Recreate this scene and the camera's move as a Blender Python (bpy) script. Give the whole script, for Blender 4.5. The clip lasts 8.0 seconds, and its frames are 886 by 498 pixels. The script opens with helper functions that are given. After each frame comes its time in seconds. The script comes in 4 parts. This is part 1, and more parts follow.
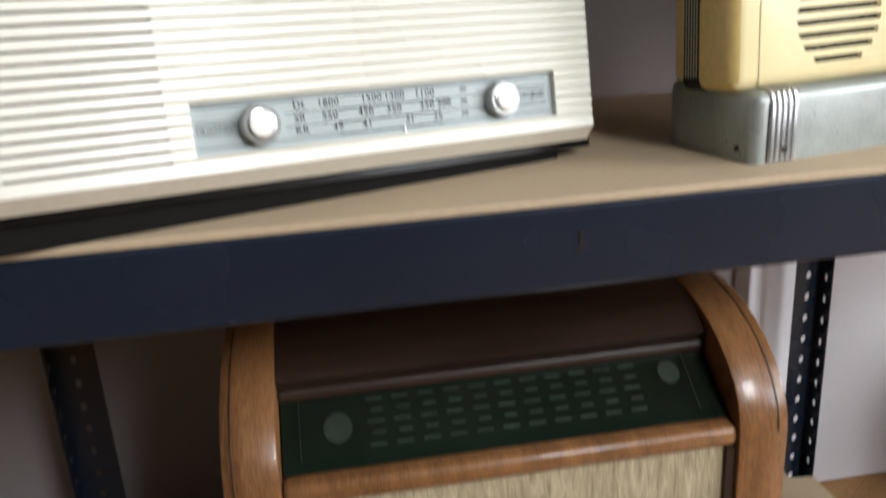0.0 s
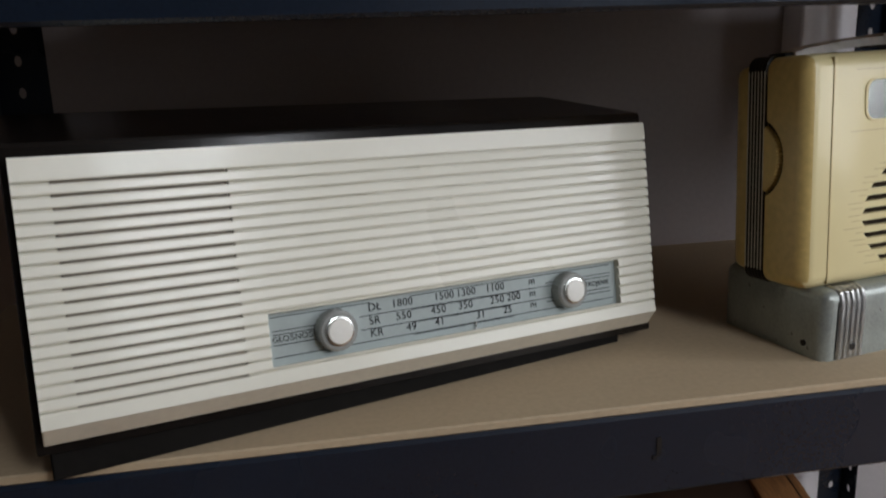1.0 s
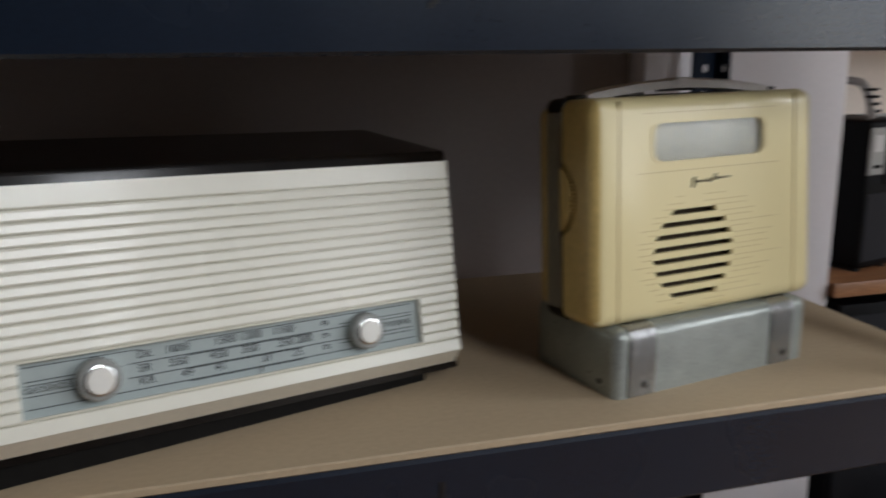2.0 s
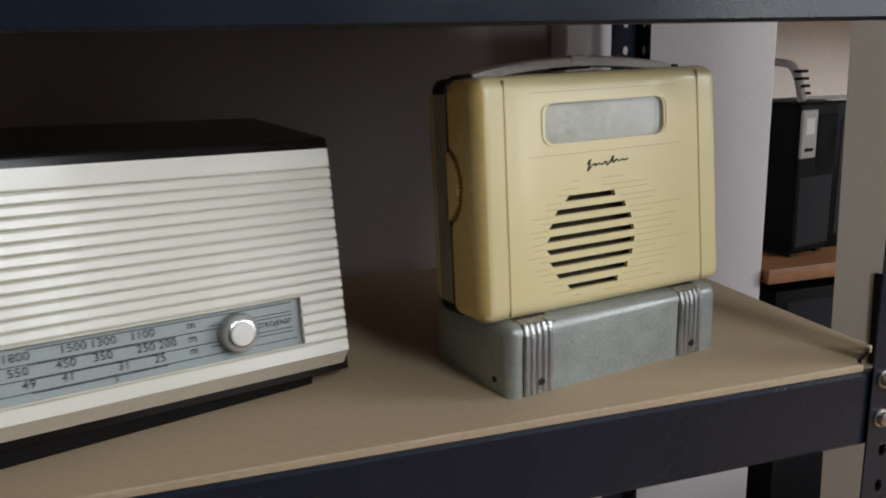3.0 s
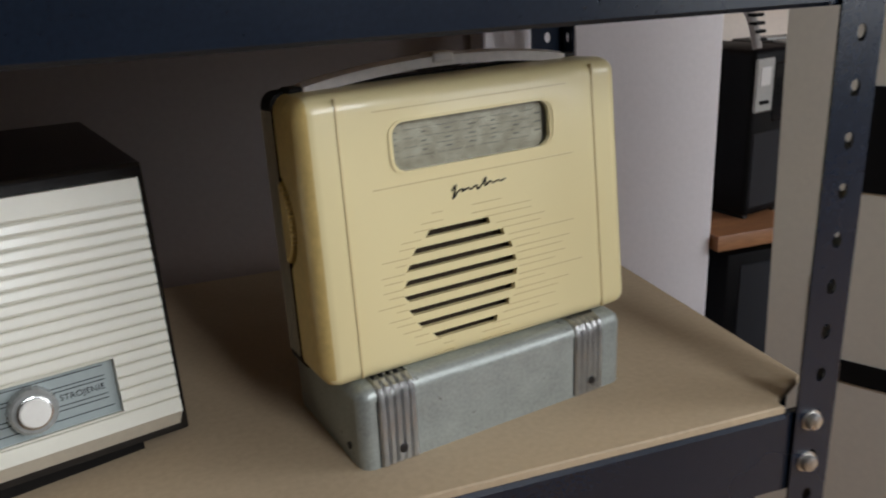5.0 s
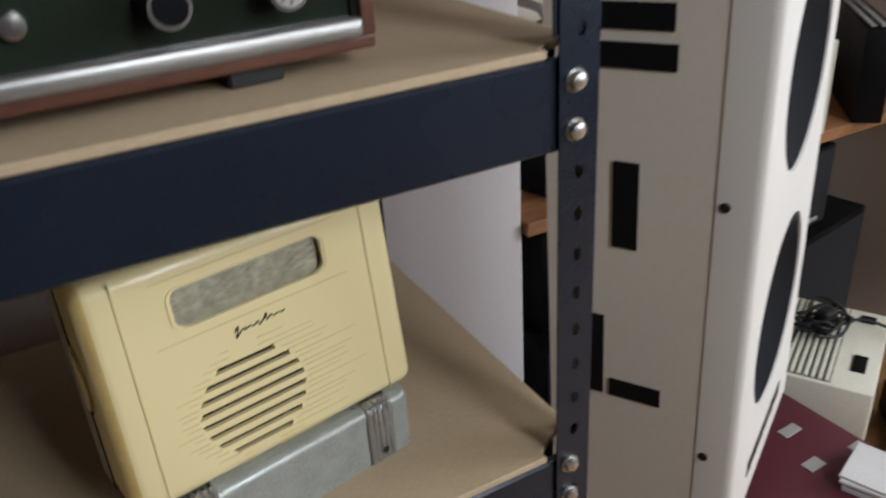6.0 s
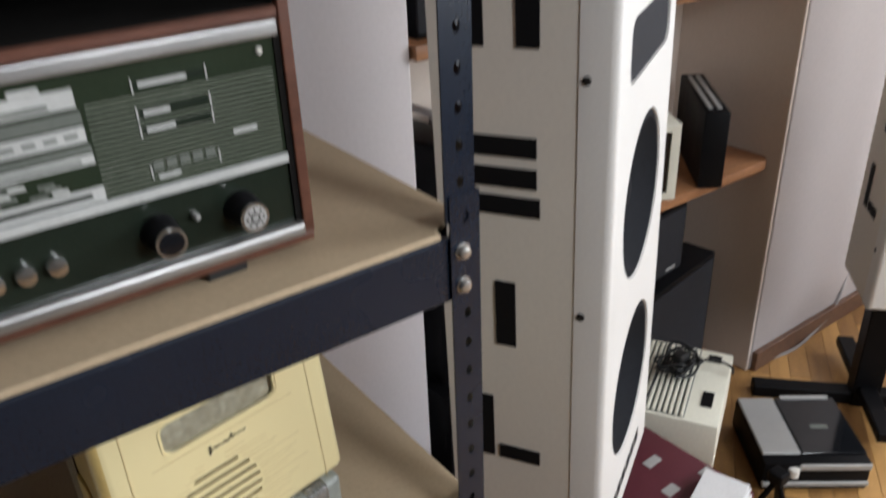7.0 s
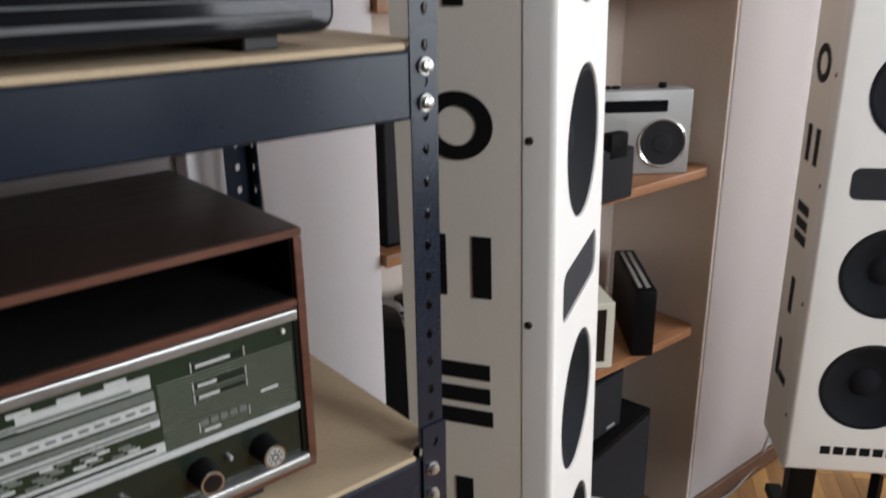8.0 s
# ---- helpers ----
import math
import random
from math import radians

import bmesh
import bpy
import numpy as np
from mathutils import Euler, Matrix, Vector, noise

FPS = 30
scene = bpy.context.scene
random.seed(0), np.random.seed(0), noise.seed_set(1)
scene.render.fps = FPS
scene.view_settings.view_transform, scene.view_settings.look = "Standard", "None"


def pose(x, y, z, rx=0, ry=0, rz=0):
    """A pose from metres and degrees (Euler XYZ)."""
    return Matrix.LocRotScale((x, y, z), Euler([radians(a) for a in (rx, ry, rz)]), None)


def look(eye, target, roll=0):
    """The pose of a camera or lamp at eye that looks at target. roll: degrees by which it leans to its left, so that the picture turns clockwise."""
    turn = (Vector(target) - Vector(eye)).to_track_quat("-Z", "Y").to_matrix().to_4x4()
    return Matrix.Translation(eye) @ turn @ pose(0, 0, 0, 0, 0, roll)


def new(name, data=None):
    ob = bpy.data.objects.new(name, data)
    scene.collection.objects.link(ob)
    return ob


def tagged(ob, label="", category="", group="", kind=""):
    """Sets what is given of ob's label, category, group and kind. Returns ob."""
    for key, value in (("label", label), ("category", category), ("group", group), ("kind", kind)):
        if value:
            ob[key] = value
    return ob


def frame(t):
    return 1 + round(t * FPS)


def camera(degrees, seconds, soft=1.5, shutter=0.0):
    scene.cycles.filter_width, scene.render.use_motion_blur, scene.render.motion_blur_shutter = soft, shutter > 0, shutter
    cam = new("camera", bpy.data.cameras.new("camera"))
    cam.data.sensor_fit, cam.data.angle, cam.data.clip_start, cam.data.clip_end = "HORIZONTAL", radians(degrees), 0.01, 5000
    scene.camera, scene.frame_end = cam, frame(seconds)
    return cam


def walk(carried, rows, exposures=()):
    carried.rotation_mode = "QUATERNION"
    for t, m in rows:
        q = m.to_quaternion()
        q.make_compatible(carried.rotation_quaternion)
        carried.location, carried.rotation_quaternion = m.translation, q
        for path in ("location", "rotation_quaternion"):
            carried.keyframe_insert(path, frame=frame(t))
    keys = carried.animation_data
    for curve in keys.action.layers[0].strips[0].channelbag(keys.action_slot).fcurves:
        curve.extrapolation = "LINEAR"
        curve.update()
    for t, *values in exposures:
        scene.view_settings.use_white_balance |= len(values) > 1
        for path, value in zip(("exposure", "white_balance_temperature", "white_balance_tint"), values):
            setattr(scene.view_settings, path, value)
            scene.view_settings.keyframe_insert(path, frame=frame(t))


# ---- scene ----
cam = camera(57.1, 8.0, 1.9, 0.5)
PATH = [
    (0, (-0.752, -0.64, 0.985), (-0.497, 1.237, 0.344), -3.5),
    (0.2, (-0.781, -0.62, 1.015), (-0.465, 1.267, 0.431), -2.9),
    (0.5, (-0.811, -0.592, 1.054), (-0.46, 1.296, 0.496), -2.4),
    (1, (-0.823, -0.583, 1.09), (-0.492, 1.332, 0.616), -2.0),
    (1.5, (-0.78, -0.587, 1.106), (-0.454, 1.332, 0.648), -1.7),
    (2, (-0.702, -0.593, 1.109), (-0.193, 1.288, 0.661), -0.7),
    (2.2, (-0.695, -0.601, 1.1), (-0.089, 1.254, 0.664), -0.3),
    (3.5, (-0.541, -0.515, 1.087), (0.022, 1.344, 0.612), -2.2),
    (4, (-0.488, -0.46, 1.055), (0.08, 1.397, 0.576), -2.5),
    (4.2, (-0.481, -0.455, 1.059), (0.062, 1.411, 0.585), -3.4),
    (5.3, (-0.443, -0.468, 1.203), (0.193, 1.258, 0.417), -2.5),
    (5.5, (-0.424, -0.468, 1.238), (0.271, 1.196, 0.373), -2.2),
    (5.7, (-0.399, -0.477, 1.295), (0.329, 1.135, 0.361), -3.2),
    (6, (-0.376, -0.495, 1.354), (0.429, 1.08, 0.421), -3.9),
    (6.5, (-0.391, -0.558, 1.457), (0.486, 0.966, 0.504), -3.6),
    (6.8, (-0.427, -0.583, 1.516), (0.544, 0.879, 0.556), -2.1),
    (7, (-0.45, -0.604, 1.566), (0.573, 0.845, 0.642), -2.3),
    (7.3, (-0.485, -0.663, 1.645), (0.58, 0.823, 0.835), -1.7),
    (7.5, (-0.51, -0.685, 1.691), (0.596, 0.806, 0.946), -1.1),
    (8, (-0.561, -0.718, 1.796), (0.63, 0.745, 1.13), -0.7),
]
EXPOSURES = [(0.0, 0.85), (0.2, 0.65), (0.4, 0.2), (0.7, -0.13), (1.0, -0.32), (2.0, -0.28), (4.2, -0.08), (5.5, -0.08), (6.5, 0.14), (7.2, 0.2), (8.0, 0.14)]
walk(cam, [(t, look(eye, target, roll)) for t, eye, target, roll in PATH], EXPOSURES)

# ---- light ----
ROOM_W, ROOM_E, ROOM_S, ROOM_H = -2.6, 3.6, -2.4, 3.1
world = bpy.data.worlds.new("sky")
scene.world = world
world.use_nodes = True
wn = world.node_tree.nodes
sky = wn.new("ShaderNodeTexSky")
sky.sky_type = "NISHITA"
sky.sun_disc = False
sky.sun_elevation, sky.sun_rotation = radians(35), radians(150)
world.node_tree.links.new(sky.outputs[0], wn["Background"].inputs[0])
wn["Background"].inputs[1].default_value = 0.10


def window_light(name, m, w, h, watts, colour):
    lamp = bpy.data.lights.new(name, "AREA")
    lamp.shape, lamp.size, lamp.size_y = "RECTANGLE", w, h
    lamp.energy, lamp.color = watts, colour
    ob = new(name, lamp)
    ob.matrix_world = m
    return ob


DAY = (0.895, 0.933, 1.0)
window_light("window_light", look((2.45, ROOM_S - 0.06, 1.62), (2.45, 0.0, 1.55)), 1.86, 1.30, 31, DAY)
window_light("window_light", look((0.52, ROOM_S - 0.06, 2.35), (0.52, 0.0, 1.30)), 0.66, 1.1, 42, DAY)
window_light("window_light", look((ROOM_E + 0.06, -1.5, 2.25), (0.0, -1.2, 1.5)), 1.5, 1.1, 80, DAY)


# ---- materials ----
def material(name, base, rough=0.5, metal=0.0, vary=0.12, scale=6.0, grain=40.0, bump=0.05, tint=None, stretch=(1, 1, 1), island=0.0, coat=0.0, spec=0.5, worn=None):
    """Two-scale noise on colour and roughness, fine bump."""
    m = bpy.data.materials.new(name)
    m.use_nodes = True
    n, l = m.node_tree.nodes, m.node_tree.links
    b = n["Principled BSDF"]
    b.inputs["Metallic"].default_value = metal
    b.inputs["Coat Weight"].default_value = coat
    b.inputs["Specular IOR Level"].default_value = spec
    co = n.new("ShaderNodeTexCoord")
    mp = n.new("ShaderNodeMapping")
    mp.inputs["Scale"].default_value = stretch
    l.new(co.outputs["Object"], mp.inputs[0])
    big, small = n.new("ShaderNodeTexNoise"), n.new("ShaderNodeTexNoise")
    for t, s, d in ((big, scale, 3), (small, grain, 5)):
        t.inputs["Scale"].default_value, t.inputs["Detail"].default_value = s, d
        l.new(mp.outputs[0], t.inputs[0])
    mix = n.new("ShaderNodeMath")
    mix.operation = "MULTIPLY_ADD"
    l.new(small.outputs[0], mix.inputs[0])
    mix.inputs[1].default_value = 0.5
    half = n.new("ShaderNodeMath")
    half.operation = "MULTIPLY"
    half.inputs[1].default_value = 0.5
    l.new(big.outputs[0], half.inputs[0])
    l.new(half.outputs[0], mix.inputs[2])
    last = mix.outputs[0]
    if island:
        geo = n.new("ShaderNodeObjectInfo")
        add = n.new("ShaderNodeMath")
        add.operation = "MULTIPLY_ADD"
        add.inputs[1].default_value = island
        l.new(geo.outputs["Random"], add.inputs[0])
        l.new(last, add.inputs[2])
        last = add.outputs[0]
    ramp = n.new("ShaderNodeValToRGB")
    lo = [max(0, c * (1 - vary * 2)) for c in (tint or base)]
    hi = [min(1, c * (1 + vary)) for c in base]
    ramp.color_ramp.elements[0].position, ramp.color_ramp.elements[1].position = 0.3, 0.7 + island
    ramp.color_ramp.elements[0].color, ramp.color_ramp.elements[1].color = (*lo, 1), (*hi, 1)
    l.new(last, ramp.inputs[0])
    out = ramp.outputs[0]
    if worn:
        spots = n.new("ShaderNodeTexNoise")
        spots.inputs["Scale"].default_value, spots.inputs["Detail"].default_value = worn[1], 6
        l.new(co.outputs["Object"], spots.inputs[0])
        cut = n.new("ShaderNodeValToRGB")
        cut.color_ramp.elements[0].position, cut.color_ramp.elements[1].position = worn[2], worn[2] + 0.06
        l.new(spots.outputs[0], cut.inputs[0])
        blend = n.new("ShaderNodeMixRGB")
        blend.inputs[2].default_value = (*worn[0], 1)
        l.new(cut.outputs[0], blend.inputs[0])
        l.new(out, blend.inputs[1])
        out = blend.outputs[0]
    l.new(out, b.inputs["Base Color"])
    rr = n.new("ShaderNodeMapRange")
    rr.inputs["To Min"].default_value, rr.inputs["To Max"].default_value = max(0.02, rough - 0.1), min(1, rough + 0.1)
    l.new(big.outputs[0], rr.inputs[0])
    if vary:
        l.new(rr.outputs[0], b.inputs["Roughness"])
    else:
        b.inputs["Roughness"].default_value = rough
    if bump:
        bp = n.new("ShaderNodeBump")
        bp.inputs["Strength"].default_value, bp.inputs["Distance"].default_value = bump, 0.002
        l.new(small.outputs[0], bp.inputs["Height"])
        l.new(bp.outputs[0], b.inputs["Normal"])
    return m


def glass(name, colour=(0.9, 0.95, 0.93), rough=0.03, ior=1.45):
    """Thin pane: mostly clear, with a sharp reflection."""
    m = bpy.data.materials.new(name)
    m.use_nodes = True
    n, l = m.node_tree.nodes, m.node_tree.links
    n.remove(n["Principled BSDF"])
    tr, gl, mx, fr = n.new("ShaderNodeBsdfTransparent"), n.new("ShaderNodeBsdfGlossy"), n.new("ShaderNodeMixShader"), n.new("ShaderNodeFresnel")
    tr.inputs[0].default_value = (*colour, 1)
    gl.inputs["Roughness"].default_value = rough
    fr.inputs[0].default_value = ior
    l.new(fr.outputs[0], mx.inputs[0])
    l.new(tr.outputs[0], mx.inputs[1])
    l.new(gl.outputs[0], mx.inputs[2])
    l.new(mx.outputs[0], n["Material Output"].inputs[0])
    return m


M = {
    "steel": material("blue_black_powder_coat", (0.010, 0.0165, 0.030), 0.26, 0.0, 0.15, 5, 300, 0.02, spec=0.5, worn=((0.03, 0.035, 0.045), 35, 0.80)),
    "board": material("bare_hardboard", (0.50, 0.385, 0.25), 0.72, 0, 0.07, 4, 180, 0.06),
    "board_edge": material("board_edge", (0.47, 0.36, 0.25), 0.8, 0, 0.1, 20, 150, 0.1),
    "zinc": material("zinc_bolt", (0.62, 0.61, 0.58), 0.28, 0.9, 0.15, 60, 300, 0.05),
    "wall": material("painted_plaster", (0.89, 0.855, 0.875), 0.85, 0, 0.03, 2, 120, 0.05),
    "wall_pale": material("pale_pink_plaster", (0.46, 0.415, 0.40), 0.85, 0, 0.04, 2, 120, 0.05),
    # pale plaster darkened: the shade behind the rack is in this colour
    "wall_shade_tone": material("shade_toned_plaster", (0.33, 0.295, 0.295), 0.85, 0, 0.05, 2, 120, 0.05),
    "wall_warm": material("cream_plaster", (0.74, 0.64, 0.555), 0.85, 0, 0.04, 2, 120, 0.05),
    # unseen walls and ceiling: dark colours added to hold down the bounce
    "back_wall": material("bounce_damping_plaster", (0.09, 0.075, 0.06), 0.85, 0, 0.05, 2, 120, 0.05),
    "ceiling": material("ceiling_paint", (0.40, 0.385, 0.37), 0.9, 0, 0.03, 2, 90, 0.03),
    "parquet": material("oak_parquet", (0.50, 0.28, 0.095), 0.4, 0, 0.2, 3, 60, 0.06, (0.24, 0.10, 0.04), (1, 8, 1), island=0.5),
    "shelf_wood": material("varnished_pine_shelf", (0.42, 0.20, 0.09), 0.45, 0, 0.15, 4, 50, 0.05, (0.3, 0.13, 0.06), (1, 9, 9)),
    "ivory": material("ivory_plastic", (0.74, 0.715, 0.61), 0.30, 0, 0.012, 5, 200, 0.02, coat=0.15),
    # dimmed copy of the ivory, shade painted in for the lower lip
    "ivory_dim": material("ivory_shaded_lip", (0.60, 0.54, 0.43), 0.45, 0, 0.06, 8, 150, 0.02),
    "black_case": material("dark_lacquered_case", (0.009, 0.007, 0.006), 0.22, 0, 0.3, 4, 90, 0.03),
    "dial_mint": material("pale_mint_dial", (0.37, 0.42, 0.41), 0.35, 0, 0.05, 8, 200, 0.01),
    "ink": material("black_ink", (0.008, 0.008, 0.009), 0.7, 0, 0.1, 50, 300, 0.0, spec=0.15),
    "knob_clear": material("clear_knob_skirt", (0.42, 0.43, 0.41), 0.15, 0.3, 0.1, 80, 300, 0.02),
    "knob_white": material("white_knob_cap", (0.80, 0.78, 0.72), 0.3, 0, 0.03, 30, 200, 0.01),
    "chrome": material("worn_chrome", (0.72, 0.72, 0.70), 0.22, 0.95, 0.1, 20, 200, 0.03),
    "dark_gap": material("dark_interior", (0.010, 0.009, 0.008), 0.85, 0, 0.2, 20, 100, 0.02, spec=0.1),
    "cream": material("yellowed_cream_plastic", (0.79, 0.68, 0.375), 0.33, 0, 0.0, 5, 90, 0.004, coat=0.25),
    # aged amber; on the shell's side and back it also holds shade
    "cream_side": material("aged_amber_and_shade", (0.70, 0.52, 0.20), 0.33, 0, 0.10, 9, 150, 0.02),
    "brown_rib": material("dark_ribbed_plastic", (0.022, 0.019, 0.017), 0.45, 0, 0.2, 20, 200, 0.03, spec=0.25),
    "white_strap": material("off_white_strap", (0.74, 0.69, 0.65), 0.5, 0, 0.1, 15, 200, 0.05),
    "grey_metal": material("hammered_grey_paint", (0.37, 0.395, 0.365), 0.32, 0.3, 0.13, 45, 320, 0.16, worn=((0.15, 0.15, 0.13), 90, 0.66)),
    "alu": material("ribbed_aluminium", (0.78, 0.78, 0.77), 0.24, 0.75, 0.08, 30, 300, 0.05),
    "paper_dial": material("aged_paper_dial", (0.47, 0.43, 0.34), 0.5, 0, 0.12, 30, 120, 0.02, (0.33, 0.29, 0.21)),
    "harfa_wood": material("red_brown_veneer", (0.145, 0.055, 0.032), 0.38, 0, 0.2, 5, 60, 0.05, (0.09, 0.035, 0.022), (1, 9, 9)),
    "harfa_top": material("dark_veneer_top", (0.026, 0.016, 0.013), 0.4, 0, 0.2, 5, 60, 0.05, None, (1, 9, 9)),
    "green_dial": material("olive_green_dial", (0.027, 0.038, 0.023), 0.16, 0, 0.1, 8, 200, 0.01),
    "green_dark": material("dark_green_panel", (0.017, 0.024, 0.017), 0.15, 0, 0.1, 8, 200, 0.01),
    "dial_stripe": material("green_dial_stripe", (0.18, 0.20, 0.16), 0.25, 0, 0.1, 20, 200, 0.01),
    "dial_grey": material("grey_green_print", (0.15, 0.165, 0.145), 0.35, 0, 0.1, 20, 200, 0.01),
    "dial_print": material("pale_dial_print", (0.55, 0.56, 0.54), 0.4, 0, 0.08, 20, 200, 0.01),
    "brushed": material("brushed_aluminium", (0.52, 0.52, 0.51), 0.36, 0.85, 0.25, 10, 200, 0.06, None, (1, 30, 30)),
    "black_plastic": material("black_plastic", (0.0055, 0.0055, 0.0065), 0.5, 0, 0.15, 15, 250, 0.05, spec=0.12),
    # brown that stands for the shade inside the speaker slots
    "slot_shade": material("slot_shade_brown", (0.30, 0.265, 0.22), 0.8, 0, 0.1, 20, 100, 0.0),
    "faint_print": material("faint_green_print", (0.020, 0.033, 0.020), 0.5, 0, 0.3, 30, 200, 0.0),
    "black_gloss": material("black_gloss_plastic", (0.008, 0.009, 0.011), 0.08, 0, 0.1, 15, 200, 0.01),
    "black_cloth": material("black_speaker_cloth", (0.014, 0.015, 0.020), 0.85, 0, 0.2, 30, 600, 0.3),
    "cone": material("paper_cone", (0.012, 0.013, 0.016), 0.85, 0, 0.2, 12, 200, 0.1, spec=0.15),
    # darker copy of the cream: shade of the moulded lines painted in
    "ridge": material("shaded_cream_line", (0.62, 0.50, 0.26), 0.4, 0, 0.05, 6, 150, 0.01),
    "column_white": material("white_speaker_paint", (0.80, 0.78, 0.74), 0.42, 0, 0.03, 4, 200, 0.03),
    "column_side": material("cream_speaker_side", (0.79, 0.74, 0.655), 0.5, 0, 0.03, 3, 150, 0.03),
    "walnut": material("walnut_veneer", (0.27, 0.125, 0.047), 0.33, 0, 0.25, 5, 70, 0.04, (0.16, 0.065, 0.026), (9, 1, 1), coat=0.3),
    # dark walnut for inlay; on the brow it paints the shelf's shadow
    "walnut_dark_shade": material("dark_and_shaded_walnut", (0.030, 0.016, 0.010), 0.4, 0, 0.25, 5, 70, 0.04, (0.03, 0.014, 0.009), (1, 9, 9)),
    "grille_cloth": material("straw_grille_cloth", (0.48, 0.40, 0.26), 0.9, 0, 0.15, 200, 500, 0.4, (0.3, 0.24, 0.14), (1, 1, 0.12)),
    "glass_green": material("dark_green_glass_dial", (0.008, 0.014, 0.009), 0.12, 0, 0.2, 6, 60, 0.0),
    "gold_print": material("dull_gold_print", (0.016, 0.025, 0.015), 0.5, 0, 0.2, 30, 200, 0.0),
    "faded_print": material("faded_grey_print", (0.20, 0.19, 0.16), 0.5, 0, 0.25, 60, 200, 0.0),
    "slot_cloth": material("brown_speaker_cloth", (0.060, 0.045, 0.030), 0.9, 0, 0.2, 40, 500, 0.1, spec=0.1),
    "silver": material("silver_plastic", (0.42, 0.42, 0.405), 0.45, 0.2, 0.06, 15, 200, 0.02),
    "maroon": material("maroon_book_cloth", (0.10, 0.014, 0.024), 0.55, 0, 0.15, 8, 250, 0.1),
    "paper": material("white_paper", (0.72, 0.71, 0.70), 0.8, 0, 0.06, 20, 200, 0.05),
    "pale_cream": material("pale_cream_plastic", (0.74, 0.72, 0.60), 0.45, 0, 0.05, 8, 150, 0.02),
    "rubber": material("black_rubber", (0.012, 0.012, 0.012), 0.6, 0, 0.2, 30, 200, 0.05),
    "cable_dark": material("dark_grey_trim", (0.060, 0.062, 0.066), 0.4, 0, 0.15, 20, 200, 0.02),
    "cable_grey": material("grey_cable", (0.33, 0.31, 0.30), 0.6, 0, 0.1, 30, 200, 0.02),
    "teal": material("teal_plastic", (0.08, 0.34, 0.28), 0.4, 0, 0.1, 10, 200, 0.02),
    "window_white": material("white_window_paint", (0.8, 0.8, 0.78), 0.4, 0, 0.03, 5, 100, 0.02),
    "base_brown": material("brown_varnished_baseboard", (0.17, 0.090, 0.055), 0.45, 0, 0.2, 6, 70, 0.05, (0.11, 0.055, 0.035), (9, 1, 9)),
    "cardboard": material("brown_cardboard", (0.24, 0.13, 0.06), 0.8, 0, 0.12, 8, 120, 0.05),
}
PANE = glass("window_pane")
DIAL_GLASS = glass("clear_dial_cover", (0.93, 0.94, 0.92), 0.14, 1.36)


# ---- building helpers ----
def part(name, bm, mat, parent=None, label="", smooth=False):
    me = bpy.data.meshes.new(name)
    bm.to_mesh(me)
    bm.free()
    me.materials.append(mat)
    if smooth:
        for p in me.polygons:
            p.use_smooth = max(abs(c) for c in p.normal) < 0.9993
        me.set_sharp_from_angle(angle=radians(35))
    ob = new(name, me)
    ob.parent = parent
    if label:
        ob["label"] = label
    return ob


def thing(name, m, label, category, group="", kind=""):
    ob = new(name)
    ob.empty_display_size = 0.05
    ob.matrix_world = m
    return tagged(ob, label, category, group, kind)


def box(x0, x1, y0, y1, z0, z1, bevel=0.0, seg=2, bm=None):
    out = bm or bmesh.new()
    vs = [out.verts.new((x, y, z)) for x in (x0, x1) for y in (y0, y1) for z in (z0, z1)]
    fs = [out.faces.new([vs[i] for i in f]) for f in ((0, 1, 3, 2), (4, 6, 7, 5), (0, 4, 5, 1), (2, 3, 7, 6), (0, 2, 6, 4), (1, 5, 7, 3))]
    if bevel:
        es = {e for f in fs for e in f.edges}
        bmesh.ops.bevel(out, geom=list(es), offset=bevel, segments=seg, profile=0.5, affect="EDGES")
    return out


def extrude(poly, axis, a, b, bevel=0.0, seg=2, bm=None):
    """A prism: poly is a list of 2D points in the plane across axis, from a to b along it."""
    out = bm or bmesh.new()

    def at(p, h):
        return {"x": (h, p[0], p[1]), "y": (p[0], h, p[1]), "z": (p[0], p[1], h)}[axis]
    lo = [out.verts.new(at(p, a)) for p in poly]
    hi = [out.verts.new(at(p, b)) for p in poly]
    n = len(poly)
    caps = [out.faces.new(lo), out.faces.new(hi[::-1])]
    for i in range(n):
        out.faces.new((lo[i], hi[i], hi[(i + 1) % n], lo[(i + 1) % n]))
    bmesh.ops.recalc_face_normals(out, faces=out.faces[:])
    if bevel:
        es = {e for f in caps for e in f.edges}
        bmesh.ops.bevel(out, geom=list(es), offset=bevel, segments=seg, profile=0.5, affect="EDGES")
    return out


def rounded(x0, x1, z0, z1, r, seg=6):
    pts = []
    for cx, cz, a0 in ((x1 - r, z1 - r, 0), (x0 + r, z1 - r, 90), (x0 + r, z0 + r, 180), (x1 - r, z0 + r, 270)):
        for i in range(seg + 1):
            a = radians(a0 + 90 * i / seg)
            pts.append((cx + r * math.cos(a), cz + r * math.sin(a)))
    return pts


def oval(cx, cz, rx, rz, n=40):
    return [(cx + rx * math.cos(2 * math.pi * i / n), cz + rz * math.sin(2 * math.pi * i / n)) for i in range(n)]


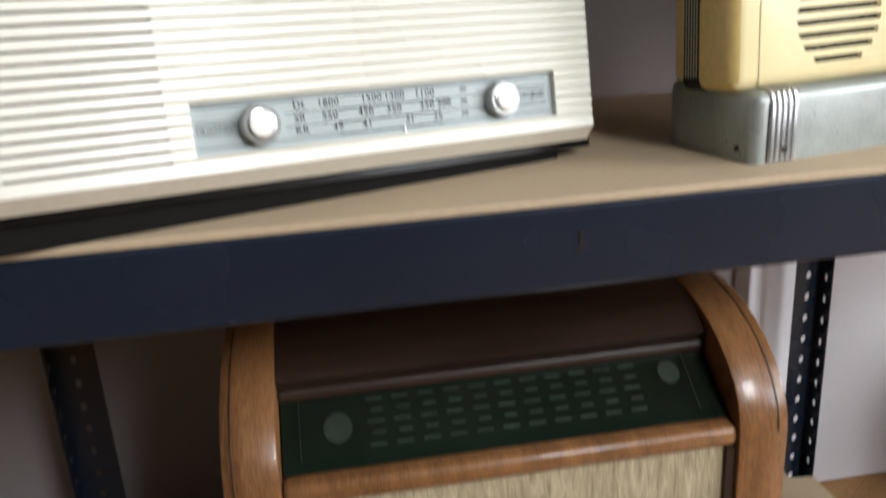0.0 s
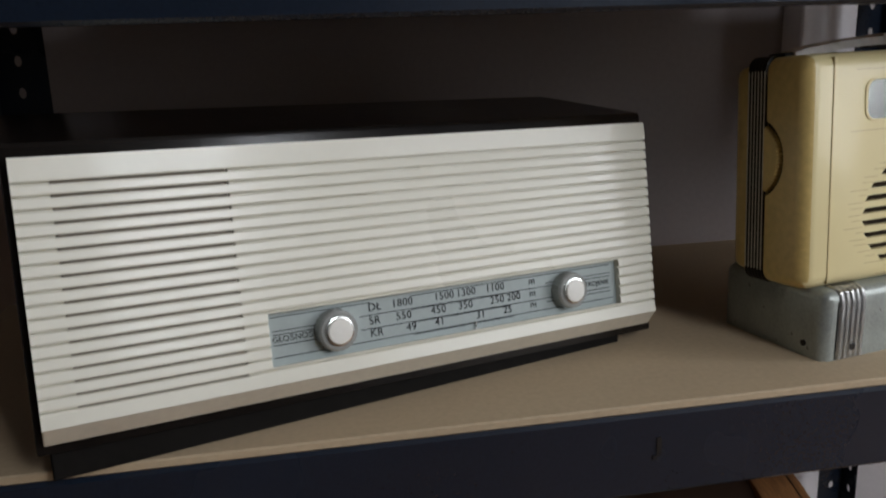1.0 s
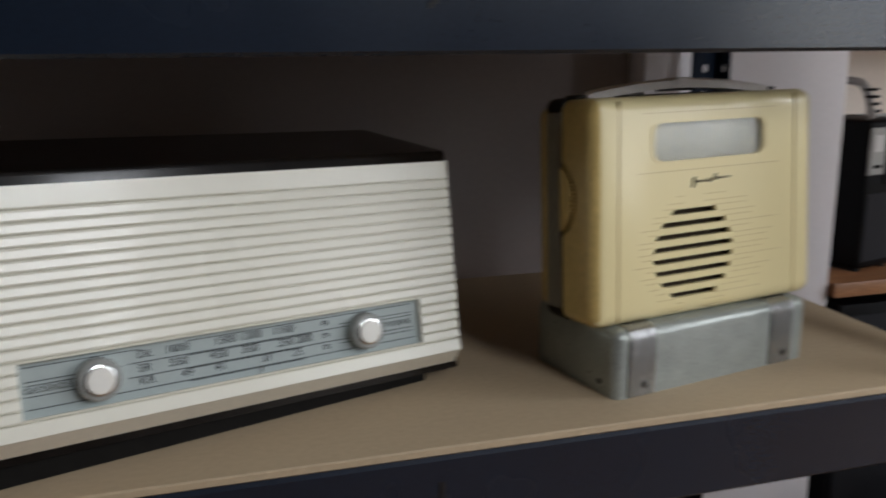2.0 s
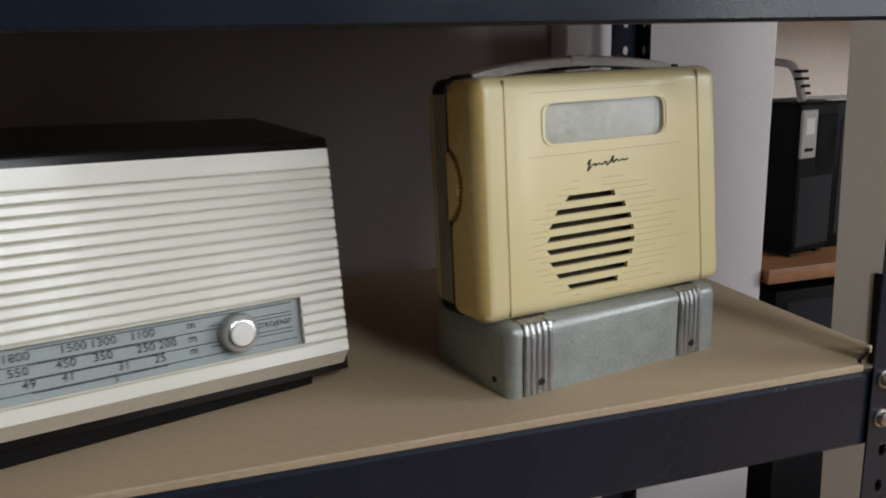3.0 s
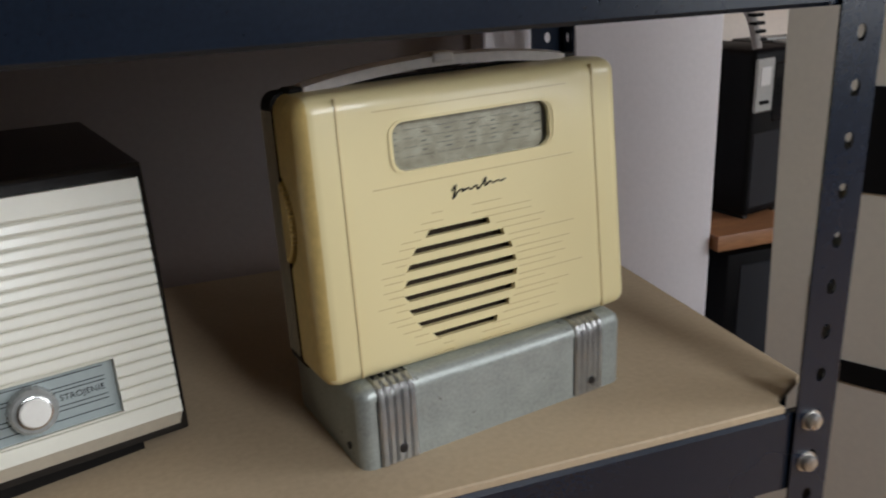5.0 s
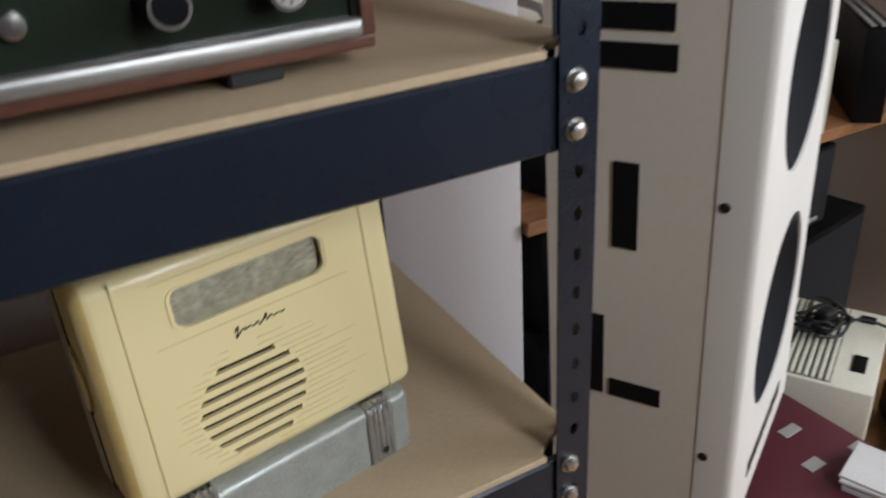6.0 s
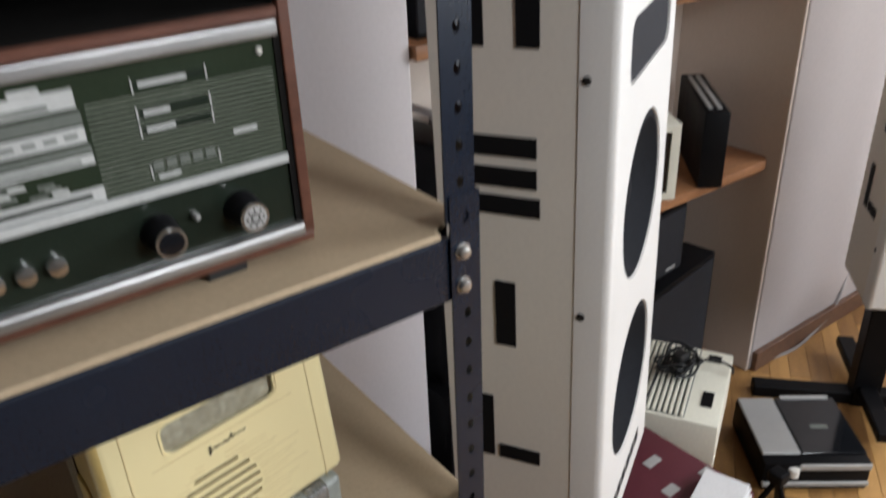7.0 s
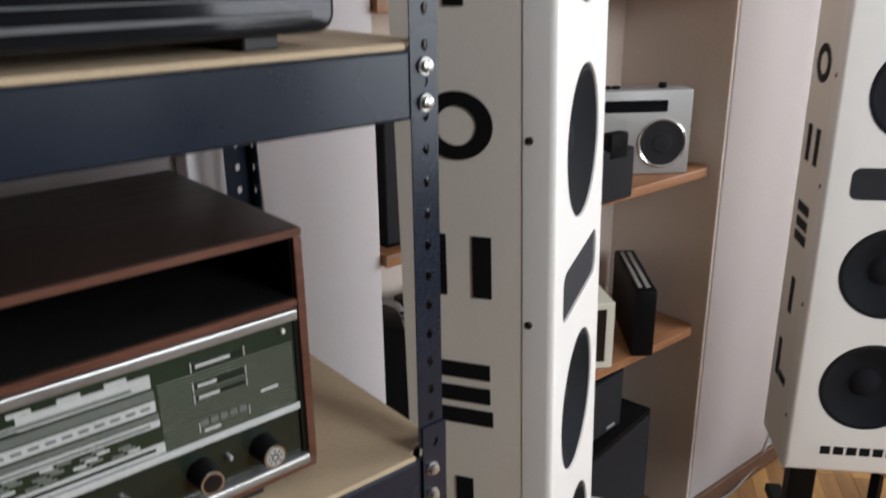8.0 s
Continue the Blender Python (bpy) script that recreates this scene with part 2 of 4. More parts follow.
def lathe(profile, axis_at, axis="y", n=32, bm=None, teeth=0.0):
    """Turned shape: profile is (radius, height) along the axis through axis_at."""
    out = bm or bmesh.new()
    rings = []
    for r, h in profile:
        ring = []
        for i in range(n):
            a = 2 * math.pi * i / n
            rr = r * (1 + (teeth if i % 2 else 0))
            c, s = rr * math.cos(a), rr * math.sin(a)
            p = {"y": (c, h, s), "z": (c, s, h), "x": (h, c, s)}[axis]
            ring.append(out.verts.new(Vector(axis_at) + Vector(p)))
        rings.append(ring)
    for q, r in zip(rings, rings[1:]):
        for i in range(n):
            out.faces.new((q[i], q[(i + 1) % n], r[(i + 1) % n], r[i]))
    out.faces.new(rings[0][::-1])
    out.faces.new(rings[-1])
    bmesh.ops.recalc_face_normals(out, faces=out.faces[:])
    return out


def tube(points, radius, n=8, bm=None):
    out = bm or bmesh.new()
    pts = [Vector(p) for p in points]
    rings = []
    for i, p in enumerate(pts):
        d = (pts[min(i + 1, len(pts) - 1)] - pts[max(i - 1, 0)]).normalized()
        a = d.orthogonal().normalized() if i == 0 else (rings[-1][1] - rings[-1][1].dot(d) * d).normalized()
        b = d.cross(a)
        rings.append(([out.verts.new(p + radius * (math.cos(2 * math.pi * k / n) * a + math.sin(2 * math.pi * k / n) * b)) for k in range(n)], a))
    for (q, _), (r, _) in zip(rings, rings[1:]):
        for k in range(n):
            out.faces.new((q[k], q[(k + 1) % n], r[(k + 1) % n], r[k]))
    out.faces.new(rings[0][0][::-1])
    out.faces.new(rings[-1][0])
    return out


def smooth_line(points, steps=6):
    """Catmull-Rom through the points."""
    p = [Vector(q) for q in points]
    p = [2 * p[0] - p[1]] + p + [2 * p[-1] - p[-2]]
    out = []
    for i in range(1, len(p) - 2):
        for k in range(steps):
            t = k / steps
            out.append(0.5 * ((2 * p[i]) + (p[i + 1] - p[i - 1]) * t + (2 * p[i - 1] - 5 * p[i] + 4 * p[i + 1] - p[i + 2]) * t * t + (3 * p[i] - p[i - 1] - 3 * p[i + 1] + p[i + 2]) * t ** 3))
    return out + [p[-2]]


def carve(bm, cutters):
    """The shape with the cutters' shapes taken away."""
    obs = []
    for b in (bm, *cutters):
        me = bpy.data.meshes.new("carving")
        bmesh.ops.recalc_face_normals(b, faces=b.faces[:])
        b.to_mesh(me)
        b.free()
        obs.append(new("carving", me))
    for c in obs[1:]:
        mod = obs[0].modifiers.new("cut", "BOOLEAN")
        mod.operation, mod.object, mod.solver = "DIFFERENCE", c, "EXACT"
    bpy.context.view_layer.update()
    ev = obs[0].evaluated_get(bpy.context.evaluated_depsgraph_get())
    out = bmesh.new()
    out.from_mesh(ev.to_mesh())
    for o in obs:
        me = o.data
        bpy.data.objects.remove(o)
        bpy.data.meshes.remove(me)
    return out


def lettering(text, size, at, turn=(90, 0, 0), depth=0.0003, spread=1.0):
    """Built-in font as a thin mesh, from its lower left corner."""
    cu = bpy.data.curves.new("writing", "FONT")
    cu.body, cu.size, cu.extrude, cu.space_character = text, size, depth, spread
    ob = new("writing", cu)
    bpy.context.view_layer.update()
    bm = bmesh.new()
    bm.from_mesh(ob.evaluated_get(bpy.context.evaluated_depsgraph_get()).to_mesh())
    bpy.data.objects.remove(ob)
    bpy.data.curves.remove(cu)
    bm.transform(pose(*at, *turn))
    return bm


def moved(bm, m):
    bm.transform(m)
    return bm


def joined(bms):
    out = bmesh.new()
    for b in bms:
        me = bpy.data.meshes.new("joining")
        b.to_mesh(me)
        b.free()
        out.from_mesh(me)
        bpy.data.meshes.remove(me)
    return out


def holed_wall(axis, at, thick, u0, u1, z0, z1, openings):
    """Wall boxes round rectangular openings (ua, ub, za, zb), in order along u."""
    bm = bmesh.new()

    def put(a, b, c, d):
        if b - a > 1e-4 and d - c > 1e-4:
            if axis == "y":
                box(a, b, at, at + thick, c, d, bm=bm)
            else:
                box(at, at + thick, a, b, c, d, bm=bm)
    u = u0
    for ua, ub, za, zb in openings:
        put(u, ua, z0, z1)
        put(ua, ub, z0, za)
        put(ua, ub, zb, z1)
        u = ub
    put(u, u1, z0, z1)
    return bm


def structure(name, bm, mat, label, category):
    return tagged(part(name, bm, mat), label, category, "", "structure")


# ---- the room ----
WALL_Y = 0.62       # wall behind the rack
PIER_X = 0.345      # its free end beside the shelf niche
NICHE_Y = 0.94      # back of the niche
NICHE_X = 1.535      # right end of the niche
LIGHT_Y = 0.556      # wall beyond the niche
structure("floor", box(ROOM_W, ROOM_E, ROOM_S, 1.1, -0.08, -0.004), M["cardboard"], "wooden subfloor under the parquet", "floor")
# Back wall's dark tone carries the rack's shade.
structure("wall_north_west", box(ROOM_W, -0.045, WALL_Y + 0.03, NICHE_Y + 0.1, 0, ROOM_H), M["wall_shade_tone"], "plaster wall behind the rack, shade painted into its colour", "wall")
structure("wall_north_pier", box(-0.045, PIER_X, WALL_Y - 0.02, NICHE_Y + 0.1, 0, ROOM_H, 0.004), M["wall"], "white painted plaster pier beside the rack", "wall")
structure("wall_niche_back", box(PIER_X, NICHE_X, NICHE_Y, NICHE_Y + 0.1, 0, ROOM_H), M["wall_warm"], "cream plaster wall behind the shelves", "wall")
structure("wall_north_east", box(NICHE_X, ROOM_E, LIGHT_Y, NICHE_Y + 0.1, 0, ROOM_H, 0.006), M["wall_pale"], "pale plaster wall with a convex corner", "wall")
# Added plate over the wall's side: niche shade and warm bounce as cream.
structure("wall_niche_side", box(NICHE_X - 0.012, NICHE_X - 0.001, LIGHT_Y + 0.002, NICHE_Y, 0, ROOM_H, 0.003), M["wall_warm"], "side of the shelf niche, cream painted for shade and warm bounce", "wall")
# West and south walls and ceiling are unseen, darkened against bounce light.
structure("wall_west", box(ROOM_W - 0.1, ROOM_W, ROOM_S, NICHE_Y + 0.1, 0, ROOM_H), M["back_wall"], "unseen plain wall, darkened to cut bounce light", "wall")
WIN_S = [(0.13, 0.91, 1.75, 2.95), (1.45, 3.45, 0.92, 2.32)]
WIN_E = [(-2.3, -0.7, 1.7, 2.9)]
structure("wall_south", holed_wall("y", ROOM_S - 0.25, 0.25, ROOM_W, ROOM_E, 0, ROOM_H, WIN_S), M["back_wall"], "unseen wall with two windows, darkened to cut bounce light", "wall")
structure("wall_east", holed_wall("x", ROOM_E, 0.25, ROOM_S - 0.25, NICHE_Y + 0.1, 0, ROOM_H, WIN_E), M["wall"], "plaster wall with one window", "wall")
structure("ceiling", box(ROOM_W, ROOM_E, ROOM_S, NICHE_Y + 0.1, ROOM_H, ROOM_H + 0.1), M["ceiling"], "unseen ceiling, greyed to cut bounce light", "ceiling")
structure("baseboard", box(NICHE_X + 0.004, ROOM_E, LIGHT_Y - 0.018, LIGHT_Y, 0, 0.07, 0.004), M["base_brown"], "brown wooden baseboard along the pale wall", "baseboard")
structure("ground", box(-40, 40, -40, 40, -0.6, -0.5), M["wall_warm"], "pale ground outside the windows", "ground")


def room_window(name, m, w, h):
    win = thing(name, m, "white framed window with clear panes", "window", "", "structure")
    outer = carve(box(-w / 2, w / 2, -0.03, 0.03, 0, h), [box(-w / 2 + 0.06, -0.025, -0.1, 0.1, 0.06, h - 0.06), box(0.025, w / 2 - 0.06, -0.1, 0.1, 0.06, h - 0.06)])
    part("window_frame", outer, M["window_white"], win)
    for a, b in ((-w / 2 + 0.06, -0.025), (0.025, w / 2 - 0.06)):
        p = part("pane", box(a, b, -0.003, 0.003, 0.06, h - 0.06), PANE, win)
        p.visible_shadow = False
    part("window_sill", box(-w / 2, w / 2, 0.03, 0.2, -0.03, -0.002, 0.004), M["window_white"], win)


room_window("window_1", pose(0.52, ROOM_S - 0.15, 1.75), 0.78, 1.2)
room_window("window_3", pose(2.45, ROOM_S - 0.15, 0.92), 2.0, 1.4)
room_window("window_2", pose(ROOM_E + 0.15, (WIN_E[0][0] + WIN_E[0][1]) / 2, 1.7, 0, 0, 90), 1.6, 1.2)


# ---- the steel rack ----
RACK_L, RACK_BACK = -1.192, 0.515
LEVELS = (0.12, 0.80, 1.197, 1.714)
PITCH, FIRST = 0.0385, 0.0550


def perforated(w, z0, z1, hole, axis, at, u0, thick=0.002, skip=()):
    """A steel strip of width w with a row of eight-sided holes at the rack's pitch; axis: the way it is thin along."""
    bm = bmesh.new()

    def v(u, z, d):
        return bm.verts.new((u0 + u, at + d, z) if axis == "y" else (at + d, u0 + u, z))
    k0 = math.ceil((z0 + 0.012 - FIRST) / PITCH)
    k1 = math.floor((z1 - 0.012 - FIRST) / PITCH)
    cuts = [FIRST + PITCH * k for k in range(k0, k1 + 1)]
    edges = [z0] + [(a + b) / 2 for a, b in zip(cuts, cuts[1:])] + [z1]
    h = w * hole
    for zc, a, b in zip(cuts, edges, edges[1:]):
        outer = [(0, a), (w / 2, a), (w, a), (w, zc), (w, b), (w / 2, b), (0, b), (0, zc)]
        r = 0.0046
        inner = [(h + r * math.cos(radians(225 + 45 * i)), zc + 1.5 * r * math.sin(radians(225 + 45 * i))) for i in range(8)]
        layers = []
        for d in (0, thick):
            layers.append(([v(*p, d) for p in outer], [v(*p, d) for p in inner]))
        for o, i in layers:
            for q in range(8):
                bm.faces.new((o[q], o[(q + 1) % 8], i[(q + 1) % 8], i[q]))
        for q in range(8):
            bm.faces.new((layers[0][1][q], layers[0][1][(q + 1) % 8], layers[1][1][(q + 1) % 8], layers[1][1][q]))
            if q in (2, 3, 6, 7):
                bm.faces.new((layers[0][0][q], layers[1][0][q], layers[1][0][(q + 1) % 8], layers[0][0][(q + 1) % 8]))
    bmesh.ops.remove_doubles(bm, verts=bm.verts[:], dist=1e-5)
    bmesh.ops.recalc_face_normals(bm, faces=bm.faces[:])
    return bm


def rack():
    r = thing("shelving_rack", pose(0, 0, 0), "blue-black steel bolt-together shelving rack with hardboard shelves", "shelving rack")
    joint, top = 1.236, 2.02
    for front in (True, False):
        for right in (True, False):
            x0 = (-0.015 if front else -0.012) if right else RACK_L + 0.01
            w = 0.038 if front else (0.044 if right else 0.062)
            y = -0.002 if front else RACK_BACK
            for a, b, dx, dy in ((0, joint, 0, 0), (joint - 0.03, top, -0.004 if right else 0.004, 0.0022 if front else -0.0022)):
                face = perforated(w, a, b, 0.52 if right else 0.48, "y", y + dy, x0 + dx)
                sx = (x0 + w - 0.002 if right else x0) + dx
                side = perforated(0.033, a, b, 0.5, "x", sx, (0.0 if front else RACK_BACK - 0.033) + dy)
                part("post", joined([face, side]), M["steel"], r)
            if front:
                part("foot", box(x0 - 0.003, x0 + w + 0.003, -0.005, 0.036, 0, 0.012, 0.002), M["rubber"], r)
    for z in LEVELS:
        # shelf board with notched corners
        poly = [(RACK_L + 0.04, 0.002), (-0.024, 0.002), (-0.024, 0.012), (0.024, 0.04), (0.024, 0.470), (-0.017, 0.475), (-0.017, 0.510), (RACK_L + 0.05, 0.510), (RACK_L + 0.05, 0.47), (RACK_L, 0.47), (RACK_L, 0.04), (RACK_L + 0.04, 0.04)]
        part("shelf_board", extrude(poly, "z", z - 0.0075, z, 0.0012, 1), M["board"], r, "bare light brown hardboard shelf")
        # folded beams
        for y0, y1, xa, xb, low in ((0.0005, 0.028, RACK_L + 0.035, -0.0225, 0.083), (0.486, 0.511, RACK_L + 0.05, -0.018, 0.04)):
            sec = [(y0, z - low + 0.003), (y0, z - 0.0110), (y0 + 0.003, z - 0.0080), (y1, z - 0.0080), (y1, z - 0.0105), (y0 + 0.0035, z - 0.0105), (y0 + 0.003, z - low + 0.005), (y0 + 0.02, z - low + 0.005), (y0 + 0.02, z - low), (y0 + 0.003, z - low)]
            beam = part("front_beam" if y0 < 0.1 else "back_beam", extrude(sec, "x", xa, xb), M["steel"], r)
            if y0 < 0.1:
                part("punched_tab", joined([box(-0.5465, -0.5425, -0.0004, 0.002, z - 0.047, z - 0.030), box(-0.550, -0.5465, -0.0004, 0.002, z - 0.050, z - 0.046)]), M["brown_rib"], beam)
        for xs in (RACK_L + 0.004, -0.012):
            part("side_beam", box(xs, xs + 0.02, 0.034, 0.48, z - 0.05, z - 0.008, 0.002, 1), M["steel"], r)
        for xe in (-0.0225, RACK_L + 0.003):
            part("beam_end", box(xe, xe + 0.034, 0.0022, 0.010, z - 0.083, z - 0.008, 0.001, 1), M["steel"], r)
        for xb in (0.0, RACK_L + 0.018):
            for zb in (z - 0.016, z - 0.056) if z < 1.0 else (z - 0.026, z - 0.066):
                bolt = lathe([(0.0075, -0.003), (0.0078, -0.0055), (0.0066, -0.0085), (0.003, -0.0098)], (xb, 0, zb), "y", 10)
                ob = part("bolt", joined([lathe([(0.0095, -0.002), (0.0095, -0.0032)], (xb, 0, zb), "y", 20), bolt]), M["zinc"], r, "zinc plated bolt", True)


rack()


# ---- ivory table radio ----
def ivory_radio():
    r = thing("table_radio", pose(-0.497, 0.133, 0.800, 0, 1.6, 18.3) @ Matrix.Scale(0.97, 4), "ivory ribbed table radio in a dark lacquered case on the shelf", "radio", "old radios")
    tilt = pose(0, 0, 0.035, -9, 0, 0)
    XL, XR = -0.556, 0.008
    grooves = [0.1725 - 0.0094 * k for k in range(18)]

    def ribbed(x0, x1, v0, v1, deep, gap):
        pts = [(0.014, v1), (0.0, v1)]
        for g in grooves:
            if g - gap > v0 and g < v1:
                pts += [(-0.0011, g + 0.0016), (-0.0008, g + 0.0003), (deep, g), (deep, g - gap), (0.0004, g - gap - 0.0003), (-0.0003, g - gap - 0.0016)]
        pts += [(-0.0018, v0), (0.014, v0)]
        return moved(extrude([(d, v) for d, v in pts], "x", x0, x1), tilt)
    case = [(0.0148, 0.010), (0.0445, 0.2275), (0.047, 0.2310), (0.215, 0.2420), (0.2, 0.010)]
    part("case", extrude(case, "x", XL - 0.005, XR + 0.0085, 0.002), M["black_case"], r, "dark brown lacquered wooden case", True)
    secs = [(XL, -0.532, 0.0, 0.19, 0.0026, 0.0011), (-0.532, -0.408, 0.0, 0.19, 0.0100, 0.0017), (-0.408, -0.389, 0.0, 0.19, 0.0026, 0.0011),
            (-0.389, -0.0355, 0.0575, 0.19, 0.0026, 0.0011), (-0.0355, XR, 0.0, 0.19, 0.0026, 0.0011), (-0.389, -0.0355, 0.0, 0.0130, 0.0026, 0.0011)]
    for s in secs:
        part("panel_section", ribbed(*s), M["ivory"], r, "ribbed ivory plastic front")
    # Backing brings the slots' shade in as brown; the lip's shade is beige.
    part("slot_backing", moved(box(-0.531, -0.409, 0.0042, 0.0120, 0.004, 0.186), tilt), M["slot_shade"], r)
    part("lower_lip", extrude([(-0.0012, 0.0349), (0.0138, 0.0349), (0.0132, 0.0195), (0.0085, 0.0195)], "x", XL, XR, 0.0008, 1), M["ivory_dim"], r, "lower edge, shade painted in as beige")
    part("plinth", extrude([(XL + 0.004, -0.0147), (XR - 0.028, -0.0004), (XR - 0.028, 0.0102), (XL + 0.004, 0.0102)], "y", 0.021, 0.19, 0.001, 1), M["dark_gap"], r, "black plinth under the case")
    dial = part("dial", moved(box(-0.3885, -0.0360, 0.0058, 0.0138, 0.0132, 0.0573), tilt), M["dial_mint"], r, "pale mint tuning dial with black printing")
    for v, a, b in ((0.0528, -0.386, -0.300), (0.0415, -0.385, -0.315), (0.0385, -0.385, -0.315), (0.0300, -0.385, -0.315), (0.0200, -0.385, -0.04), (0.0530, -0.262, -0.043), (0.0420, -0.310, -0.043),
                    (0.0305, -0.310, -0.043), (0.0410, -0.262, -0.150), (0.0296, -0.262, -0.160), (0.0190, -0.262, -0.158), (0.0450, -0.120, -0.043), (0.0270, -0.120, -0.043)):
        part("scale_line", moved(box(a, b, 0.0054, 0.0058, v - 0.0003, v + 0.0003), tilt), M["ink"], dial)
    words = [("DŁ", -0.302, 0.0455), ("SR", -0.302, 0.0340), ("KR", -0.302, 0.0235), ("1800", -0.280, 0.0455), ("1500", -0.239, 0.0455), ("1300", -0.2165, 0.0455), ("1100", -0.186, 0.0455), ("m", -0.139, 0.0460),
             ("550", -0.277, 0.0340), ("450", -0.243, 0.0340), ("350", -0.2155, 0.0340), ("250", -0.182, 0.0340), ("200", -0.164, 0.0340), ("m", -0.139, 0.0345),
             ("49", -0.268, 0.0232), ("41", -0.240, 0.0232), ("31", -0.198, 0.0232), ("25", -0.169, 0.0232), ("m", -0.139, 0.0240)]
    for w, x, v in words:
        part("printed_word", moved(lettering(w, 0.0095, (x, 0.0057, v), spread=1.08), tilt), M["ink"], dial)
    part("printed_word", moved(lettering("GŁOŚNOŚĆ", 0.0068, (-0.386, 0.0057, 0.0325), spread=1.05), tilt), M["ink"], dial)
    part("printed_word", moved(lettering("STROJENIE", 0.0066, (-0.0770, 0.0057, 0.0345), spread=1.05), tilt), M["ink"], dial)
    part("pointer", moved(box(-0.2, -0.199, 0.0040, 0.0056, 0.0145, 0.021), tilt), M["chrome"], dial)
    for x in (-0.3335, -0.0965):
        k = part("knob", moved(lathe([(0.0165, 0.010), (0.0172, 0.002), (0.0165, -0.0050), (0.0148, -0.0068)], (x, 0, 0.0355), "y", 48, teeth=0.035), tilt), M["knob_clear"], r, "clear fluted knob", True)
        part("knob_ring", moved(lathe([(0.0124, -0.0064), (0.0122, -0.0084), (0.0108, -0.0088)], (x, 0, 0.0355), "y", 48), tilt), M["chrome"], k, "", True)
        part("knob_cap", moved(lathe([(0.0106, -0.0070), (0.0106, -0.0094), (0.0096, -0.0102), (0.004, -0.0105)], (x, 0, 0.0355), "y", 48), tilt), M["knob_white"], k, "", True)


ivory_radio()


# ---- cream portable radio and its metal supply box ----
def supply_box():
    r = thing("power_supply_box", pose(-0.3665, 0.0447, 0.80, 0, 0, 11.5) @ Matrix.Scale(1.05, 4), "hammered grey metal supply box with ribbed aluminium bands", "supply box")
    shell = extrude(rounded(0, 0.238, 0, 0.128, 0.010, 4), "z", 0, 0.063)
    rim = [e for e in shell.edges if all(v.co.z > 0.06 for v in e.verts)]
    bmesh.ops.bevel(shell, geom=rim, offset=0.009, segments=3, profile=0.5, affect="EDGES")
    part("body", shell, M["grey_metal"], r, "", True)
    for a, b in ((0.0145, 0.0445), (0.188, 0.216)):
        pts = []
        n = 5
        step = (b - a) / n
        for i in range(n):
            pts += [(a + i * step, 0.0004), (a + (i + 0.25) * step, 0.0024), (a + (i + 0.75) * step, 0.0024)]
        pts.append((b, 0.0004))
        bm = bmesh.new()
        path = [(-0.0, 0.001, -1, 0), (-0.0, 0.053, -1, 0), (0.0026, 0.0602, -0.7, 0.7), (0.0092, 0.063, 0, 1), (0.085, 0.063, 0, 1)]
        rows = [[bm.verts.new((x, y + ny * h, z + nz * h)) for x, h in pts] for y, z, ny, nz in path]
        for p, q in zip(rows, rows[1:]):
            for i in range(len(pts) - 1):
                bm.faces.new((p[i], p[i + 1], q[i + 1], q[i]))
        bmesh.ops.solidify(bm, geom=bm.faces[:], thickness=-0.0004)
        band = part("band", bm, M["alu"], r, "ribbed aluminium band", True)
        part("band_edge", box(a - 0.0012, a - 0.0002, -0.0004, 0.003, 0.001, 0.0535), M["dark_gap"], band)
        part("screw", lathe([(0.0032, -0.002), (0.0032, -0.0032), (0.002, -0.0036)], (a + 0.55 * (b - a), 0, 0.0115), "y", 16), M["brown_rib"], band)
    part("screw", lathe([(0.0028, 0.001), (0.0028, -0.0012)], (0, 0.022, 0.012), "x", 14), M["brown_rib"], r)


